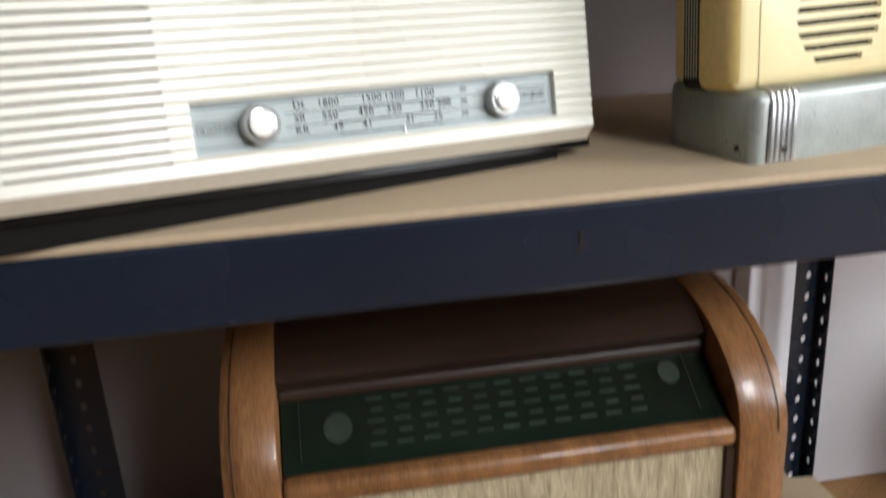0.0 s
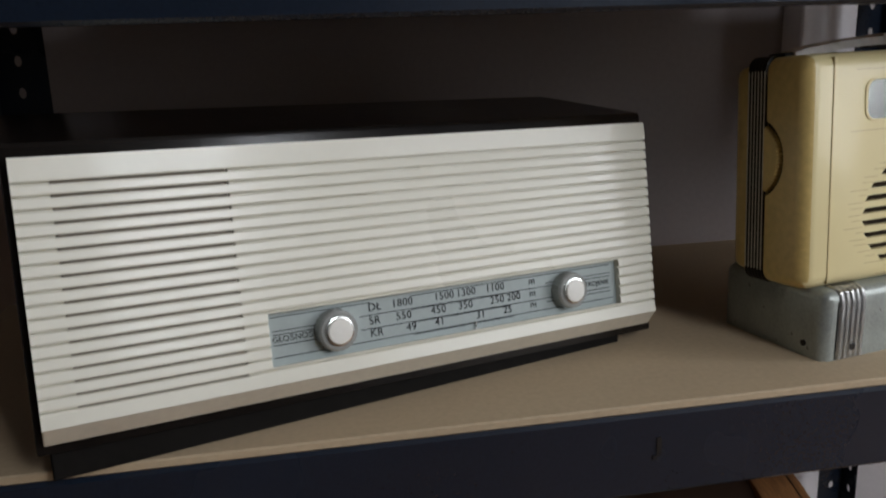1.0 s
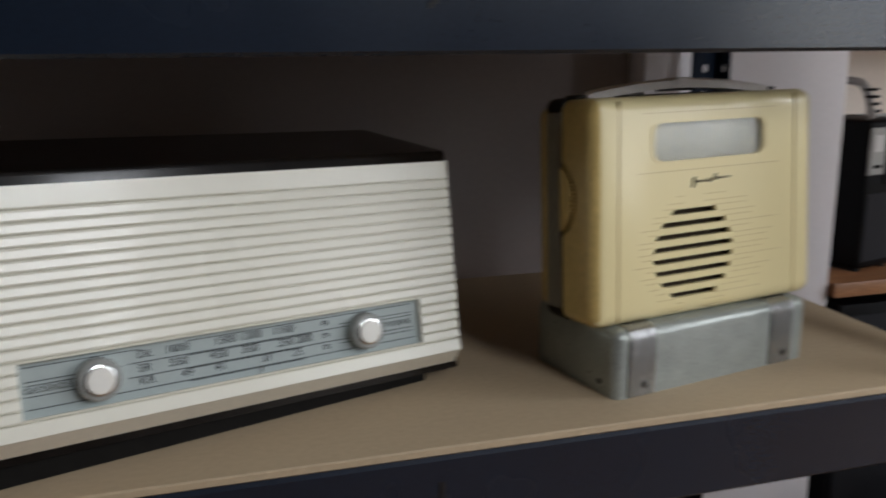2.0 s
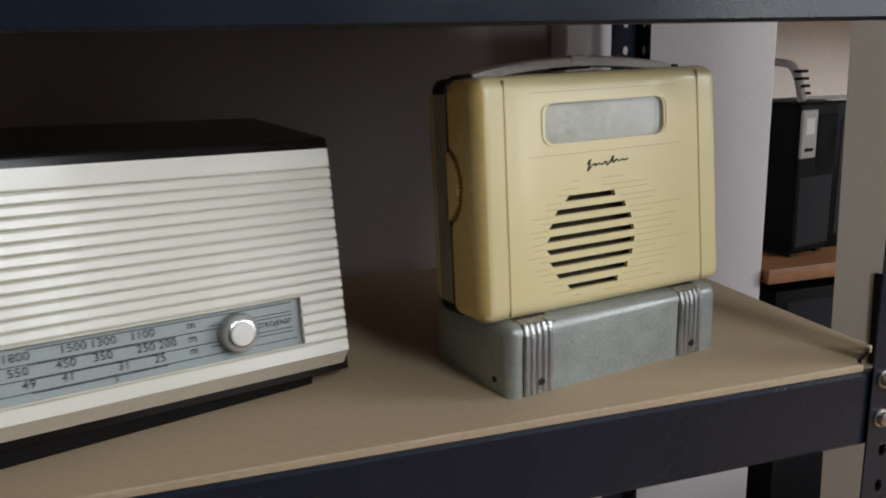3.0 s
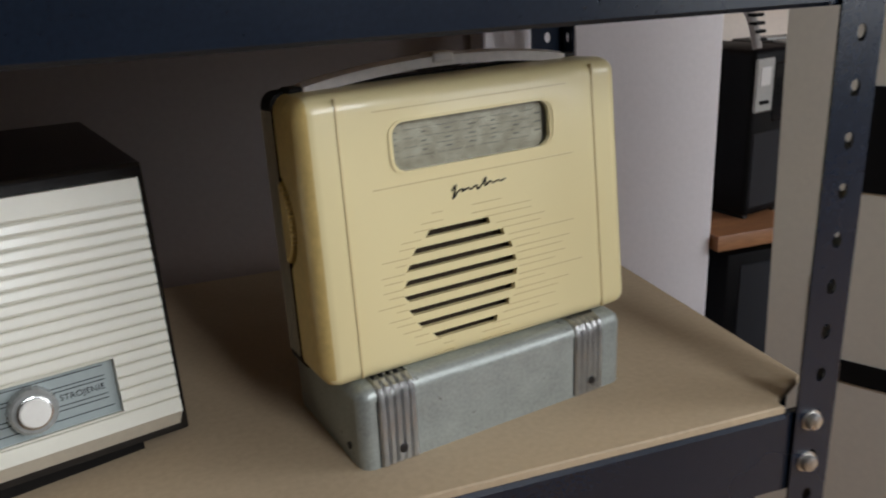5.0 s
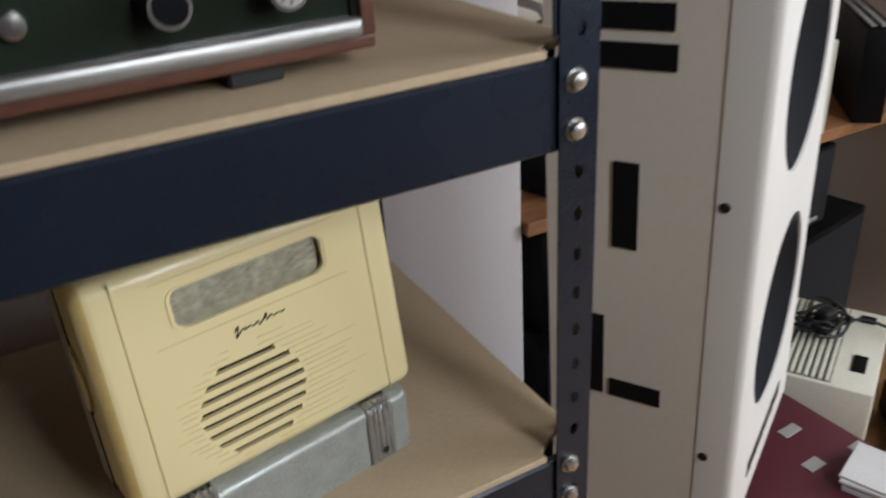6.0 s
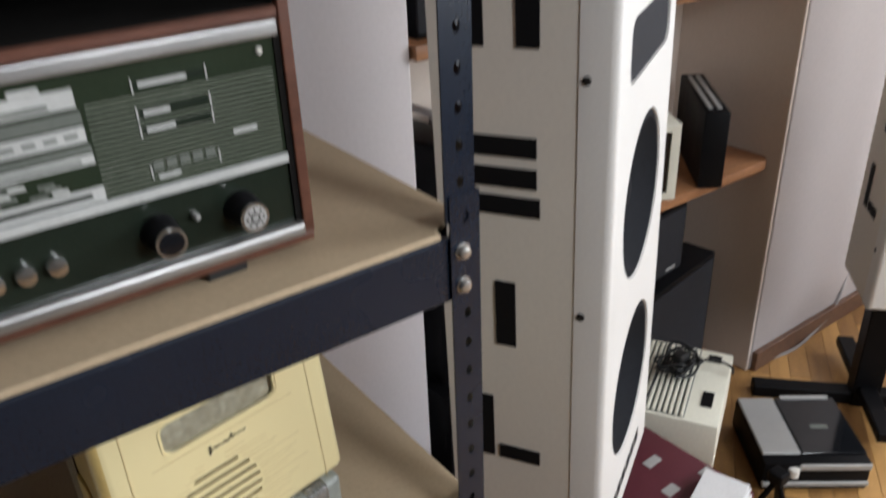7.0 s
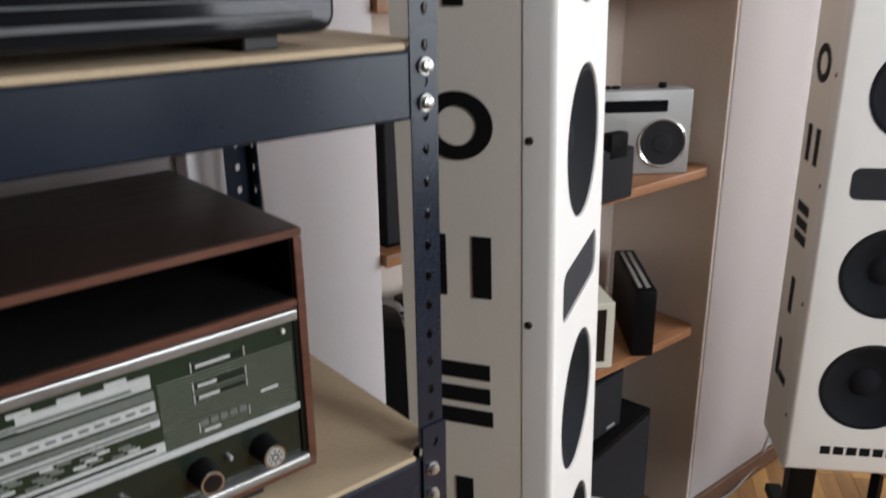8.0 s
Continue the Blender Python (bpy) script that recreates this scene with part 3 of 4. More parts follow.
def portable_radio():
    r = thing("portable_radio", pose(-0.380, 0.0544, 0.8672, -3.5, -0.6, 10.0) @ Matrix.Diagonal((1.03, 1.0, 0.985, 1.0)), "yellowed cream portable valve radio leaning on a grey metal box", "radio", "old radios")
    W, H = 0.2580, 0.2130
    X0, X1, Z0 = -0.006, 0.2645, -0.001

    def taper(bm):
        for v in bm.verts:
            v.co.x -= (v.co.x - W * 0.45) * 0.036 * v.co.z / H
        return bm
    body = box(X0, X1, 0, 0.068, Z0, H, 0.013, 4)
    bmesh.ops.bisect_plane(body, geom=body.verts[:] + body.edges[:] + body.faces[:], plane_co=(0, 0.050, 0), plane_no=(0, 1, 0), clear_outer=True)
    bmesh.ops.holes_fill(body, edges=[e for e in body.edges if e.is_boundary], sides=0)
    bmesh.ops.recalc_face_normals(body, faces=body.faces[:])
    cut = [extrude(rounded(0.0615, 0.1945, 0.1515, 0.1870, 0.010), "y", -0.02, 0.009)]
    slots = bmesh.new()
    for k in range(8):
        v = 0.1020 - 0.0116 * k
        hw = math.sqrt(max(0.0490 ** 2 - (v - 0.0612) ** 2, 1e-6)) * 0.97
        s = 0.0026
        lean = 0.002 if v > 0.0615 else -0.002
        extrude([(0.1085 - hw - lean, v - s), (0.1085 + hw + lean * 0.3, v - s), (0.1085 + hw - lean * 0.3, v + s), (0.1085 - hw + lean, v + s)], "y", -0.02, 0.022, bm=slots)
    cut += [slots, box(0.018, W - 0.018, 0.0045, 0.060, 0.012, 0.14), box(0.02, W - 0.02, 0.0045, 0.06, 0.145, 0.195)]
    cut.append(lathe([(0.0395, -0.02), (0.0395, 0.0070)], (X0, 0.067, 0.119), "x", 48))
    shell = part("front_shell", taper(carve(body, cut)), M["cream"], r, "glossy cream plastic front", True)
    # Left-facing faces turn amber: aging plus shade painted into the cream.
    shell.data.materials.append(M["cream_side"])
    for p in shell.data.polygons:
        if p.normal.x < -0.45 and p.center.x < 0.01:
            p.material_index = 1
    part("speaker_cloth", box(0.03, W - 0.03, 0.0125, 0.016, 0.014, 0.139), M["slot_cloth"], r)
    for x in (0.0215, 0.2365):
        part("seam", taper(box(x - 0.0005, x + 0.0005, -0.0008, 0.004, 0.004, H - 0.004)), M["ridge"], shell)
    for k in range(-1, 9):
        for e, far in ((-0.0032, 0.052), (0.0034, 0.034)):
            v = 0.1020 - 0.0116 * k + e
            hw = math.sqrt(max(0.0490 ** 2 - (v - 0.0612) ** 2, 1.5e-4))
            ext = far + 0.010 * math.sin(2.1 * k + e * 300)
            for s, q in ((1, ext), (-1, 0.35 * ext)):
                part("ridge", extrude([(0.1085 + s * hw, -0.0004), (0.1085 + s * (hw + q), 0.0), (0.1085 + s * hw, 0.0012)], "z", v - 0.0004, v + 0.0004), M["ridge"], shell)
    part("ridge", box(0.045, 0.212, -0.0005, 0.001, 0.1415, 0.1423), M["ridge"], shell)
    part("ridge", box(0.050, 0.208, -0.0005, 0.001, 0.1965, 0.1972), M["ridge"], shell)
    bez = carve(extrude(rounded(0.0598, 0.1962, 0.1498, 0.1887, 0.0112), "y", -0.0010, 0.002), [extrude(rounded(0.0615, 0.1945, 0.1515, 0.1870, 0.010), "y", -0.02, 0.02)])
    part("bezel", bez, M["cream"], shell)
    dial = part("dial", extrude(rounded(0.0605, 0.1895, 0.1505, 0.1880, 0.008), "y", 0.0065, 0.0088), M["paper_dial"], r, "stained paper tuning dial")
    prints = bmesh.new()
    for i, v in enumerate((0.1800, 0.1735, 0.1670, 0.1600)):
        for k in range(9):
            a = 0.074 + k * 0.0118 + 0.001 * ((k * 7 + i * 3) % 3)
            box(a, a + 0.0105 - 0.003 * ((k + i) % 2), 0.0063, 0.0066, v - 0.00025, v + 0.00025, bm=prints)
        for k in range(6):
            a = 0.088 + k * 0.019
            if i < 3:
                box(a, a + 0.004 + 0.001 * (k % 3), 0.0063, 0.0066, v - 0.0038, v - 0.0026, bm=prints)
    part("print", prints, M["faded_print"], dial)
    for k in range(5):
        part("print", box(0.0655, 0.0695, 0.0063, 0.0066, 0.1605 + 0.0045 * k, 0.1611 + 0.0045 * k), M["faded_print"], dial)
    part("dial_cover", extrude(rounded(0.0617, 0.1943, 0.1517, 0.1868, 0.0098), "y", 0.0025, 0.0035), DIAL_GLASS, r).visible_shadow = False
    # emblem as a plain flourish
    pts = [(0.113, 0.1295), (0.1165, 0.1335), (0.1150, 0.1275), (0.1135, 0.1235), (0.1185, 0.1285), (0.1225, 0.1295), (0.1215, 0.1275), (0.1265, 0.1295), (0.1290, 0.1280), (0.1335, 0.1305), (0.1345, 0.1270),
           (0.1390, 0.1310), (0.1415, 0.1350), (0.1410, 0.1285), (0.1450, 0.1315), (0.1475, 0.1295), (0.1520, 0.1310), (0.1545, 0.1298), (0.158, 0.1312)]
    part("emblem", tube(smooth_line([(x - 0.008, -0.0004, z + 0.001) for x, z in pts], 4), 0.00065, 5), M["brown_rib"], shell, "dark metal emblem")
    # ribbed middle band and back
    band = bmesh.new()
    sec = []
    for i in range(6):
        y = 0.0502 + 0.0042 * i
        sec += [(0.0010, y), (-0.0012, y + 0.0010), (-0.0012, y + 0.0030), (0.0010, y + 0.0040)]
    for (d0, y0), (d1, y1) in zip(sec, sec[1:]):
        a = [(x, y0, z) for x, z in rounded(X0 + d0, X1 - d0, d0, H - d0, 0.011)]
        b = [(x, y1, z) for x, z in rounded(X0 + d1, X1 - d1, d1, H - d1, 0.011)]
        va, vb = [band.verts.new(p) for p in a], [band.verts.new(p) for p in b]
        for i in range(len(va)):
            band.faces.new((va[i], va[(i + 1) % len(va)], vb[(i + 1) % len(va)], vb[i]))
    bmesh.ops.remove_doubles(band, verts=band.verts[:], dist=1e-6)
    part("ribbed_band", taper(band), M["brown_rib"], r, "dark ribbed band round the middle")
    for i in range(6):
        y = 0.0522 + 0.0042 * i
        part("light_line", taper(box(X0 - 0.0018, X0 + 0.0009, y - 0.0005, y + 0.0005, 0.012, H - 0.012)), M["ivory"], r)
    part("back_shell", taper(box(X0 + 0.005, X1 - 0.005, 0.0750, 0.104, 0.004, H - 0.006, 0.012, 3)), M["cream_side"], r, "back cover, aged amber with shade painted in", True)
    part("wheel_well", carve(lathe([(0.0393, 0.0068), (0.0393, 0.0058), (0.005, 0.0058)], (X0, 0.067, 0.119), "x", 48), [box(-0.05, 0.05, 0.0499, 0.2, 0, 0.3)]), M["dark_gap"], r)
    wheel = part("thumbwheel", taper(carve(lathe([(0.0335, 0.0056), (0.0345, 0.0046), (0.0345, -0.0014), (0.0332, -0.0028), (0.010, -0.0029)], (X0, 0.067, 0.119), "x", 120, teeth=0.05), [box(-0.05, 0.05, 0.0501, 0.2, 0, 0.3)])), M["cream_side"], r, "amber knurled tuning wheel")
    # handle
    top = H
    arc = [(0.018 + 0.218 * i / 16, 0.049, top - 0.0015 + 0.0105 * math.sin(math.pi * i / 16) ** 0.8) for i in range(17)]
    strap = bmesh.new()
    rows = [[strap.verts.new((x, y + dy, z + dz)) for dy, dz in ((-0.011, -0.003), (0.011, -0.003), (0.011, 0.0045), (0.004, 0.0065), (-0.004, 0.0065), (-0.011, 0.0045))] for x, y, z in arc]
    for p, q in zip(rows, rows[1:]):
        for i in range(6):
            strap.faces.new((p[i], p[(i + 1) % 6], q[(i + 1) % 6], q[i]))
    strap.faces.new(rows[0])
    strap.faces.new(rows[-1][::-1])
    bmesh.ops.recalc_face_normals(strap, faces=strap.faces[:])
    handle = part("handle", strap, M["white_strap"], r, "worn off-white carrying strap")
    part("clasp", box(0.118, 0.136, 0.037, 0.061, top + 0.0080, top + 0.0165, 0.002), M["white_strap"], handle, "worn plastic clasp")
    part("clasp_pin", box(0.108, 0.146, 0.044, 0.056, top + 0.0035, top + 0.0075, 0.002), M["brown_rib"], handle)
    part("strap_end", box(0.008, 0.028, 0.040, 0.062, top - 0.001, top + 0.0035, 0.002), M["brown_rib"], handle)
    part("strap_end", box(W - 0.030, W - 0.010, 0.040, 0.062, top - 0.001, top + 0.0035, 0.002), M["brown_rib"], handle)
    part("latch", box(0.1215, 0.1225, 0.012, 0.014, -0.004, 0.001), M["zinc"], r)
    part("latch", box(0.1350, 0.1360, 0.012, 0.014, -0.004, 0.001), M["zinc"], r)


supply_box()
portable_radio()


# ---- long radio with a green dial ----
def green_radio():
    r = thing("table_radio", pose(-0.153, 0.051, 1.197, 0, 0, 1), "long red-brown veneered radio with olive green dial and open compartment", "radio", "old radios")
    B, XL, XR, T, D = 0.013, -0.66, 0.0145, 0.011, 0.36
    TOP = 0.324
    part("base_board", box(XL, XR, 0.002, D, B, B + 0.010, 0.002), M["harfa_wood"], r)
    part("side_panel", box(XR - T, XR, 0, D, B + 0.010, TOP - 0.012, 0.0015), M["harfa_wood"], r)
    part("side_panel", box(XL, XL + T, 0, D, B + 0.010, TOP - 0.012, 0.0015), M["harfa_wood"], r)
    part("top_board", box(XL, XR, 0, D, TOP - 0.012, TOP, 0.004, 3), M["harfa_top"], r, "dark veneered top", True)
    part("top_edge", box(XL + 0.001, XR - 0.001, -0.0015, 0.001, TOP - 0.0105, TOP - 0.0015, 0.0005, 1), M["harfa_wood"], r)
    part("divider", box(XL + T, XR - T, 0.001, D - 0.02, 0.228, 0.238, 0.001, 1), M["harfa_wood"], r)
    # Thin black plates darken the compartment's inner faces.
    part("compartment_dark_plate", box(XL + T, XR - T, 0.006, D - 0.021, 0.2382, 0.2402), M["dark_gap"], r)
    part("compartment_dark_plate", box(XR - T - 0.002, XR - T - 0.0002, 0.006, D - 0.021, 0.2404, TOP - 0.0125), M["dark_gap"], r)
    part("compartment_dark_plate", box(XL + T, XR - T - 0.0022, 0.006, D - 0.021, TOP - 0.0142, TOP - 0.0122), M["dark_gap"], r)
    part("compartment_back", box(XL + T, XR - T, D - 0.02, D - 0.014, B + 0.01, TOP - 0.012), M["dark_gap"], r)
    x0, x1 = XL + T, XR - T
    part("trim", box(x0, x1 - 0.003, -0.003, 0.012, 0.2150, 0.2275, 0.002), M["brushed"], r, "bright aluminium trim above the dial")
    part("trim", box(x0, x1, -0.005, 0.012, 0.0232, 0.0370, 0.004, 3), M["brushed"], r, "bright aluminium trim below the controls", True)
    low = part("control_panel", box(x0, x1 - 0.002, 0.006, 0.014, 0.0370, 0.1000), M["green_dark"], r, "dark green control panel")
    dial = part("dial", box(x0, x1 - 0.006, 0.005, 0.012, 0.1000, 0.2150), M["green_dial"], r, "olive green glass dial with pale printing")
    part("dial_edge", box(x1 - 0.006, x1, 0.003, 0.012, 0.0372, 0.2148), M["dark_gap"], r)
    part("trim", box(x0, x1 - 0.006, 0.0015, 0.005, 0.0985, 0.1070, 0.0008, 1), M["dial_print"], r)
    # printing: stripes over the scale, framed names as plain bars
    y0, y1 = 0.0043, 0.005
    st = bmesh.new()
    for k in range(19):
        box(-0.166, -0.006, y0 + 0.0004, y1, 0.1097 + 0.0042 * k, 0.1109 + 0.0042 * k, bm=st)
    tagged(part("fine_stripe", st, M["dial_stripe"], dial), kind="stuff")
    e = -0.166

    def strip(name, a, b, v, h, mat, lift=0.0):
        part(name, box(a, b, y0 - lift, y1, v, v + h), M[mat], dial)
    # scale bands, from the top down
    strip("scale_band", -0.300, e - 0.006, 0.1870, 0.0150, "dial_print")
    strip("scale_band", x0 + 0.01, -0.300, 0.1880, 0.0060, "dial_print")
    strip("scale_band", x0 + 0.01, -0.192, 0.1890, 0.0042, "dial_grey", 0.0002)
    strip("scale_band", x0 + 0.01, e - 0.004, 0.1735, 0.0100, "dial_grey")
    strip("scale_band", x0 + 0.01, e - 0.004, 0.1590, 0.0125, "dial_print")
    strip("scale_band", x0 + 0.01, e - 0.002, 0.1500, 0.0060, "dial_grey")
    strip("scale_band", x0 + 0.01, e - 0.002, 0.1405, 0.0080, "dial_print")
    strip("scale_band", x0 + 0.01, e - 0.012, 0.1425, 0.0030, "dial_grey", 0.0002)
    strip("scale_band", x0 + 0.01, e, 0.1080, 0.0125, "dial_print")
    strip("scale_band", x0 + 0.01, e - 0.010, 0.1125, 0.0040, "green_dark", 0.0002)
    for k in range(15):
        strip("scale_mark", -0.186 - 0.0155 * k, -0.176 - 0.0155 * k, 0.1635, 0.0035, "dial_grey", 0.0003)
    for k in range(9):
        x = -0.205 - 0.045 * k
        strip("scale_mark", x - 0.012, x + 0.010, 0.2025, 0.0048, "dial_print")
    for row in range(5):
        for k in range(14):
            if (2 * k + row) % 5 < 3:
                x = -0.192 - 0.0165 * k - 0.0045 * row
                strip("station_mark", x - 0.0125, x, 0.1218 + 0.0036 * row, 0.0033, "dial_print" if (k + row) % 4 == 0 else "dial_grey")
    # framed names as plain bars
    for v, a, b, w in ((0.1915, -0.128, -0.066, 0.040), (0.1680, -0.128, -0.066, 0.022), (0.1540, -0.128, -0.066, 0.024), (0.1180, -0.126, -0.066, 0.0)):
        for q in (a, b):
            strip("frame_line", q - 0.0005, q + 0.0005, v - 0.003, 0.0115, "dial_print", 0.0003)
        if w:
            strip("name_backing", a + 0.002, b - 0.002, v - 0.0005, 0.0070, "green_dark", 0.0001)
            strip("name_bar", a + 0.005, a + 0.005 + w, v + 0.0012, 0.0036, "dial_print", 0.0004)
    for k in range(5):
        strip("name_bar", -0.124 + 0.0115 * k, -0.1155 + 0.0115 * k, 0.1215, 0.0075, "dial_grey", 0.0004)
    strip("name_bar", -0.121, -0.102, 0.1135, 0.0032, "dial_print", 0.0004)
    strip("name_bar", -0.050, -0.028, 0.1365, 0.0034, "dial_print", 0.0004)
    part("indicator_lamp", lathe([(0.0028, 0.005), (0.0028, 0.002), (0.0015, 0.001)], (-0.017, 0, 0.2035), "y", 16), M["knob_white"], r)
    for x in (-0.1305, -0.0545):
        k = part("knob", lathe([(0.0165, 0.006), (0.0155, -0.002), (0.0135, -0.022), (0.0125, -0.0235)], (x, 0, 0.0665), "y", 36, teeth=0.02), M["black_plastic"], r, "black knob with a bright ring", True)
        part("knob_ring", lathe([(0.0135, -0.0222), (0.0135, -0.0245), (0.0112, -0.0245)], (x, 0, 0.0665), "y", 36), M["chrome"], k, "", True)
        perforated_cap = x > -0.1
        part("knob_cap", lathe([(0.0110, -0.0236), (0.0110, -0.0250), (0.003, -0.0252)], (x, 0, 0.0665), "y", 30), M["silver" if perforated_cap else "black_gloss"], k)
        if perforated_cap:
            for j in range(8):
                a = j * math.pi / 4
                part("cap_hole", lathe([(0.0013, -0.0248), (0.0012, -0.0254)], (x + 0.0078 * math.cos(a), 0, 0.0665 + 0.0078 * math.sin(a)), "y", 10), M["dark_gap"], k)
            part("cap_ring", carve(lathe([(0.0048, -0.0248), (0.0046, -0.0256)], (x, 0, 0.0665), "y", 24), [lathe([(0.0032, -0.03), (0.0032, -0.02)], (x, 0, 0.0665), "y", 20)]), M["dark_gap"], k)
    part("switch", lathe([(0.0030, 0.006), (0.0028, 0.001), (0.0034, -0.003), (0.0020, -0.006)], (-0.0985, 0, 0.0735), "y", 16), M["silver"], r, "", True)
    for k in range(6):
        x = -0.2165 - 0.0235 * k
        part("push_button", lathe([(0.0082, 0.006), (0.0085, -0.001), (0.0075, -0.0038), (0.003, -0.0046)], (x, 0, 0.0655), "y", 24), M["chrome"], r, "round chromed push button", True)
    for x in (XL + 0.08, -0.075):
        part("foot", box(x - 0.02, x + 0.02, 0.01, D - 0.03, 0, B, 0.002, 1), M["rubber"], r)


green_radio()


# ---- black radio on the upper shelf ----
def black_radio():
    r = thing("table_radio", pose(-0.088, 0.035, 1.714, 0, 0, 3), "glossy black radio with rounded corners on the top shelf", "radio", "old radios")
    W, D, H = 0.56, 0.20, 0.19
    part("body", extrude(rounded(-W, 0, 0.014, H, 0.022, 6), "y", 0, D, 0.006, 3), M["black_gloss"], r, "", True)
    part("trim", box(-W + 0.03, -0.03, -0.0022, 0.001, 0.030, 0.036, 0.0008, 1), M["cable_dark"], r, "thin grey trim line")
    part("trim", box(-W + 0.03, -0.05, -0.0018, 0.001, 0.049, 0.0515, 0.0006, 1), M["cable_dark"], r)
    g = part("grille", box(-W + 0.03, -0.22, -0.0015, 0.001, 0.06, H - 0.03, 0.0006, 1), M["black_cloth"], r)
    for x in (-0.17, -0.11, -0.06):
        part("knob", lathe([(0.012, 0.001), (0.0115, -0.012), (0.009, -0.014)], (x, 0, 0.11), "y", 24), M["chrome"], r, "", True)
    for x in (-W + 0.09, -0.085):
        part("foot", box(x - 0.02, x + 0.02, 0.01, D - 0.02, 0, 0.0145, 0.002, 1), M["rubber"], r)


black_radio()


# ---- wooden valve radio below ----
def wooden_radio():
    r = thing("valve_radio", pose(0, 0, 0.12), "varnished walnut valve radio with a curved front and green glass dial", "radio", "old radios")
    XL, XR, T, Y0, YB = -0.886, -0.300, 0.055, 0.055, 0.33

    UP = 0.28

    def curve(inset):
        pts = [(Y0 + inset, 0.006), (Y0 + inset, 0.105 + UP)]
        for i in range(1, 11):
            a = radians(9 * i)
            pts.append((Y0 + 0.185 - (0.185 - inset) * math.cos(a), 0.105 + UP + (0.118 - inset) * math.sin(a)))
        return pts + [(YB, 0.223 + UP - inset), (YB, 0.006)]
    for a, b in ((XL, XL + T), (XR - T, XR)):
        cheek = part("side_cheek", extrude(curve(0.0), "x", a, b, 0.003), M["walnut"], r, "curved walnut side", True)
        out = a if a == XL else b - 0.0012
        part("inlay_line", extrude([p for p in curve(-0.0006)[1:12]] + [p for p in curve(0.003)[11:0:-1]], "x", (a + b) / 2 + (0.015 if a > XL else -0.018), (a + b) / 2 + (0.0165 if a > XL else -0.0165)), M["walnut_dark_shade"], cheek)
    top = [(Y0 + 0.085, 0.200), (Y0 + 0.11, 0.217), (Y0 + 0.15, 0.229), (Y0 + 0.19, 0.2325), (YB, 0.2325), (YB, 0.215), (Y0 + 0.14, 0.208), (Y0 + 0.095, 0.185)]
    # Brow and its rail: the shadow of the shelf above is in the wood colour.
    part("brow", extrude([(a, c - 0.010 + UP) for a, c in top], "x", XL + T, XR - T), M["walnut_dark_shade"], r, "walnut top over the dial, shelf shadow painted in", True)
    part("brow_rail", box(XL + T, XR - T, Y0 + 0.085, Y0 + 0.115, 0.165 + UP, 0.179 + UP, 0.004), M["walnut_dark_shade"], r)
    dial = part("dial", extrude([(Y0 + 0.022, 0.118 + UP), (Y0 + 0.105, 0.176 + UP), (Y0 + 0.11, 0.172 + UP), (Y0 + 0.027, 0.112 + UP)], "x", XL + T + 0.002, XR - T - 0.002), M["glass_green"], r, "dark green glass dial with faint gold print")
    slope = pose(0, Y0 + 0.022, 0.118 + UP, math.degrees(math.atan2(0.058, 0.083)), 0, 0)
    pr = bmesh.new()
    for x in (XL + T + 0.02, XR - T - 0.03):
        box(x, x + 0.0008, 0.012, 0.090, 0.0006, 0.0011, bm=pr)
    for i in range(5):
        for k in range(11):
            box(-0.74 + 0.028 * k + 0.004 * (i % 2), -0.722 + 0.028 * k, 0.020 + 0.013 * i, 0.0225 + 0.013 * i, 0.0006, 0.0011, bm=pr)
    extrude(oval(XL + T + 0.06, 0.045, 0.015, 0.017, 20), "z", 0.0006, 0.0011, bm=pr)
    extrude(oval(XR - T - 0.05, 0.060, 0.012, 0.014, 20), "z", 0.0006, 0.0011, bm=pr)
    part("print", moved(pr, slope), M["faint_print"], dial)
    part("front_rail", box(XL + T, XR - T, Y0 + 0.002, Y0 + 0.034, 0.092 + UP, 0.116 + UP, 0.008, 3), M["walnut"], r, "rounded walnut rail", True)
    part("grille", box(XL + T, XR - T, Y0 + 0.012, Y0 + 0.02, 0.006, 0.092 + UP), M["grille_cloth"], r, "straw coloured grille cloth")
    part("inner_gap", box(XR - T - 0.010, XR - T - 0.0005, Y0 + 0.006, Y0 + 0.05, 0.006, 0.091 + UP), M["walnut_dark_shade"], r)
    part("back", box(XL + T, XR - T, YB - 0.012, YB, 0.006, 0.203 + UP), M["dark_gap"], r)
    for x in (XL + 0.04, XR - 0.04):
        part("foot", box(x - 0.015, x + 0.015, Y0 + 0.02, YB - 0.03, 0, 0.0065, 0.001, 1), M["rubber"], r)


wooden_radio()


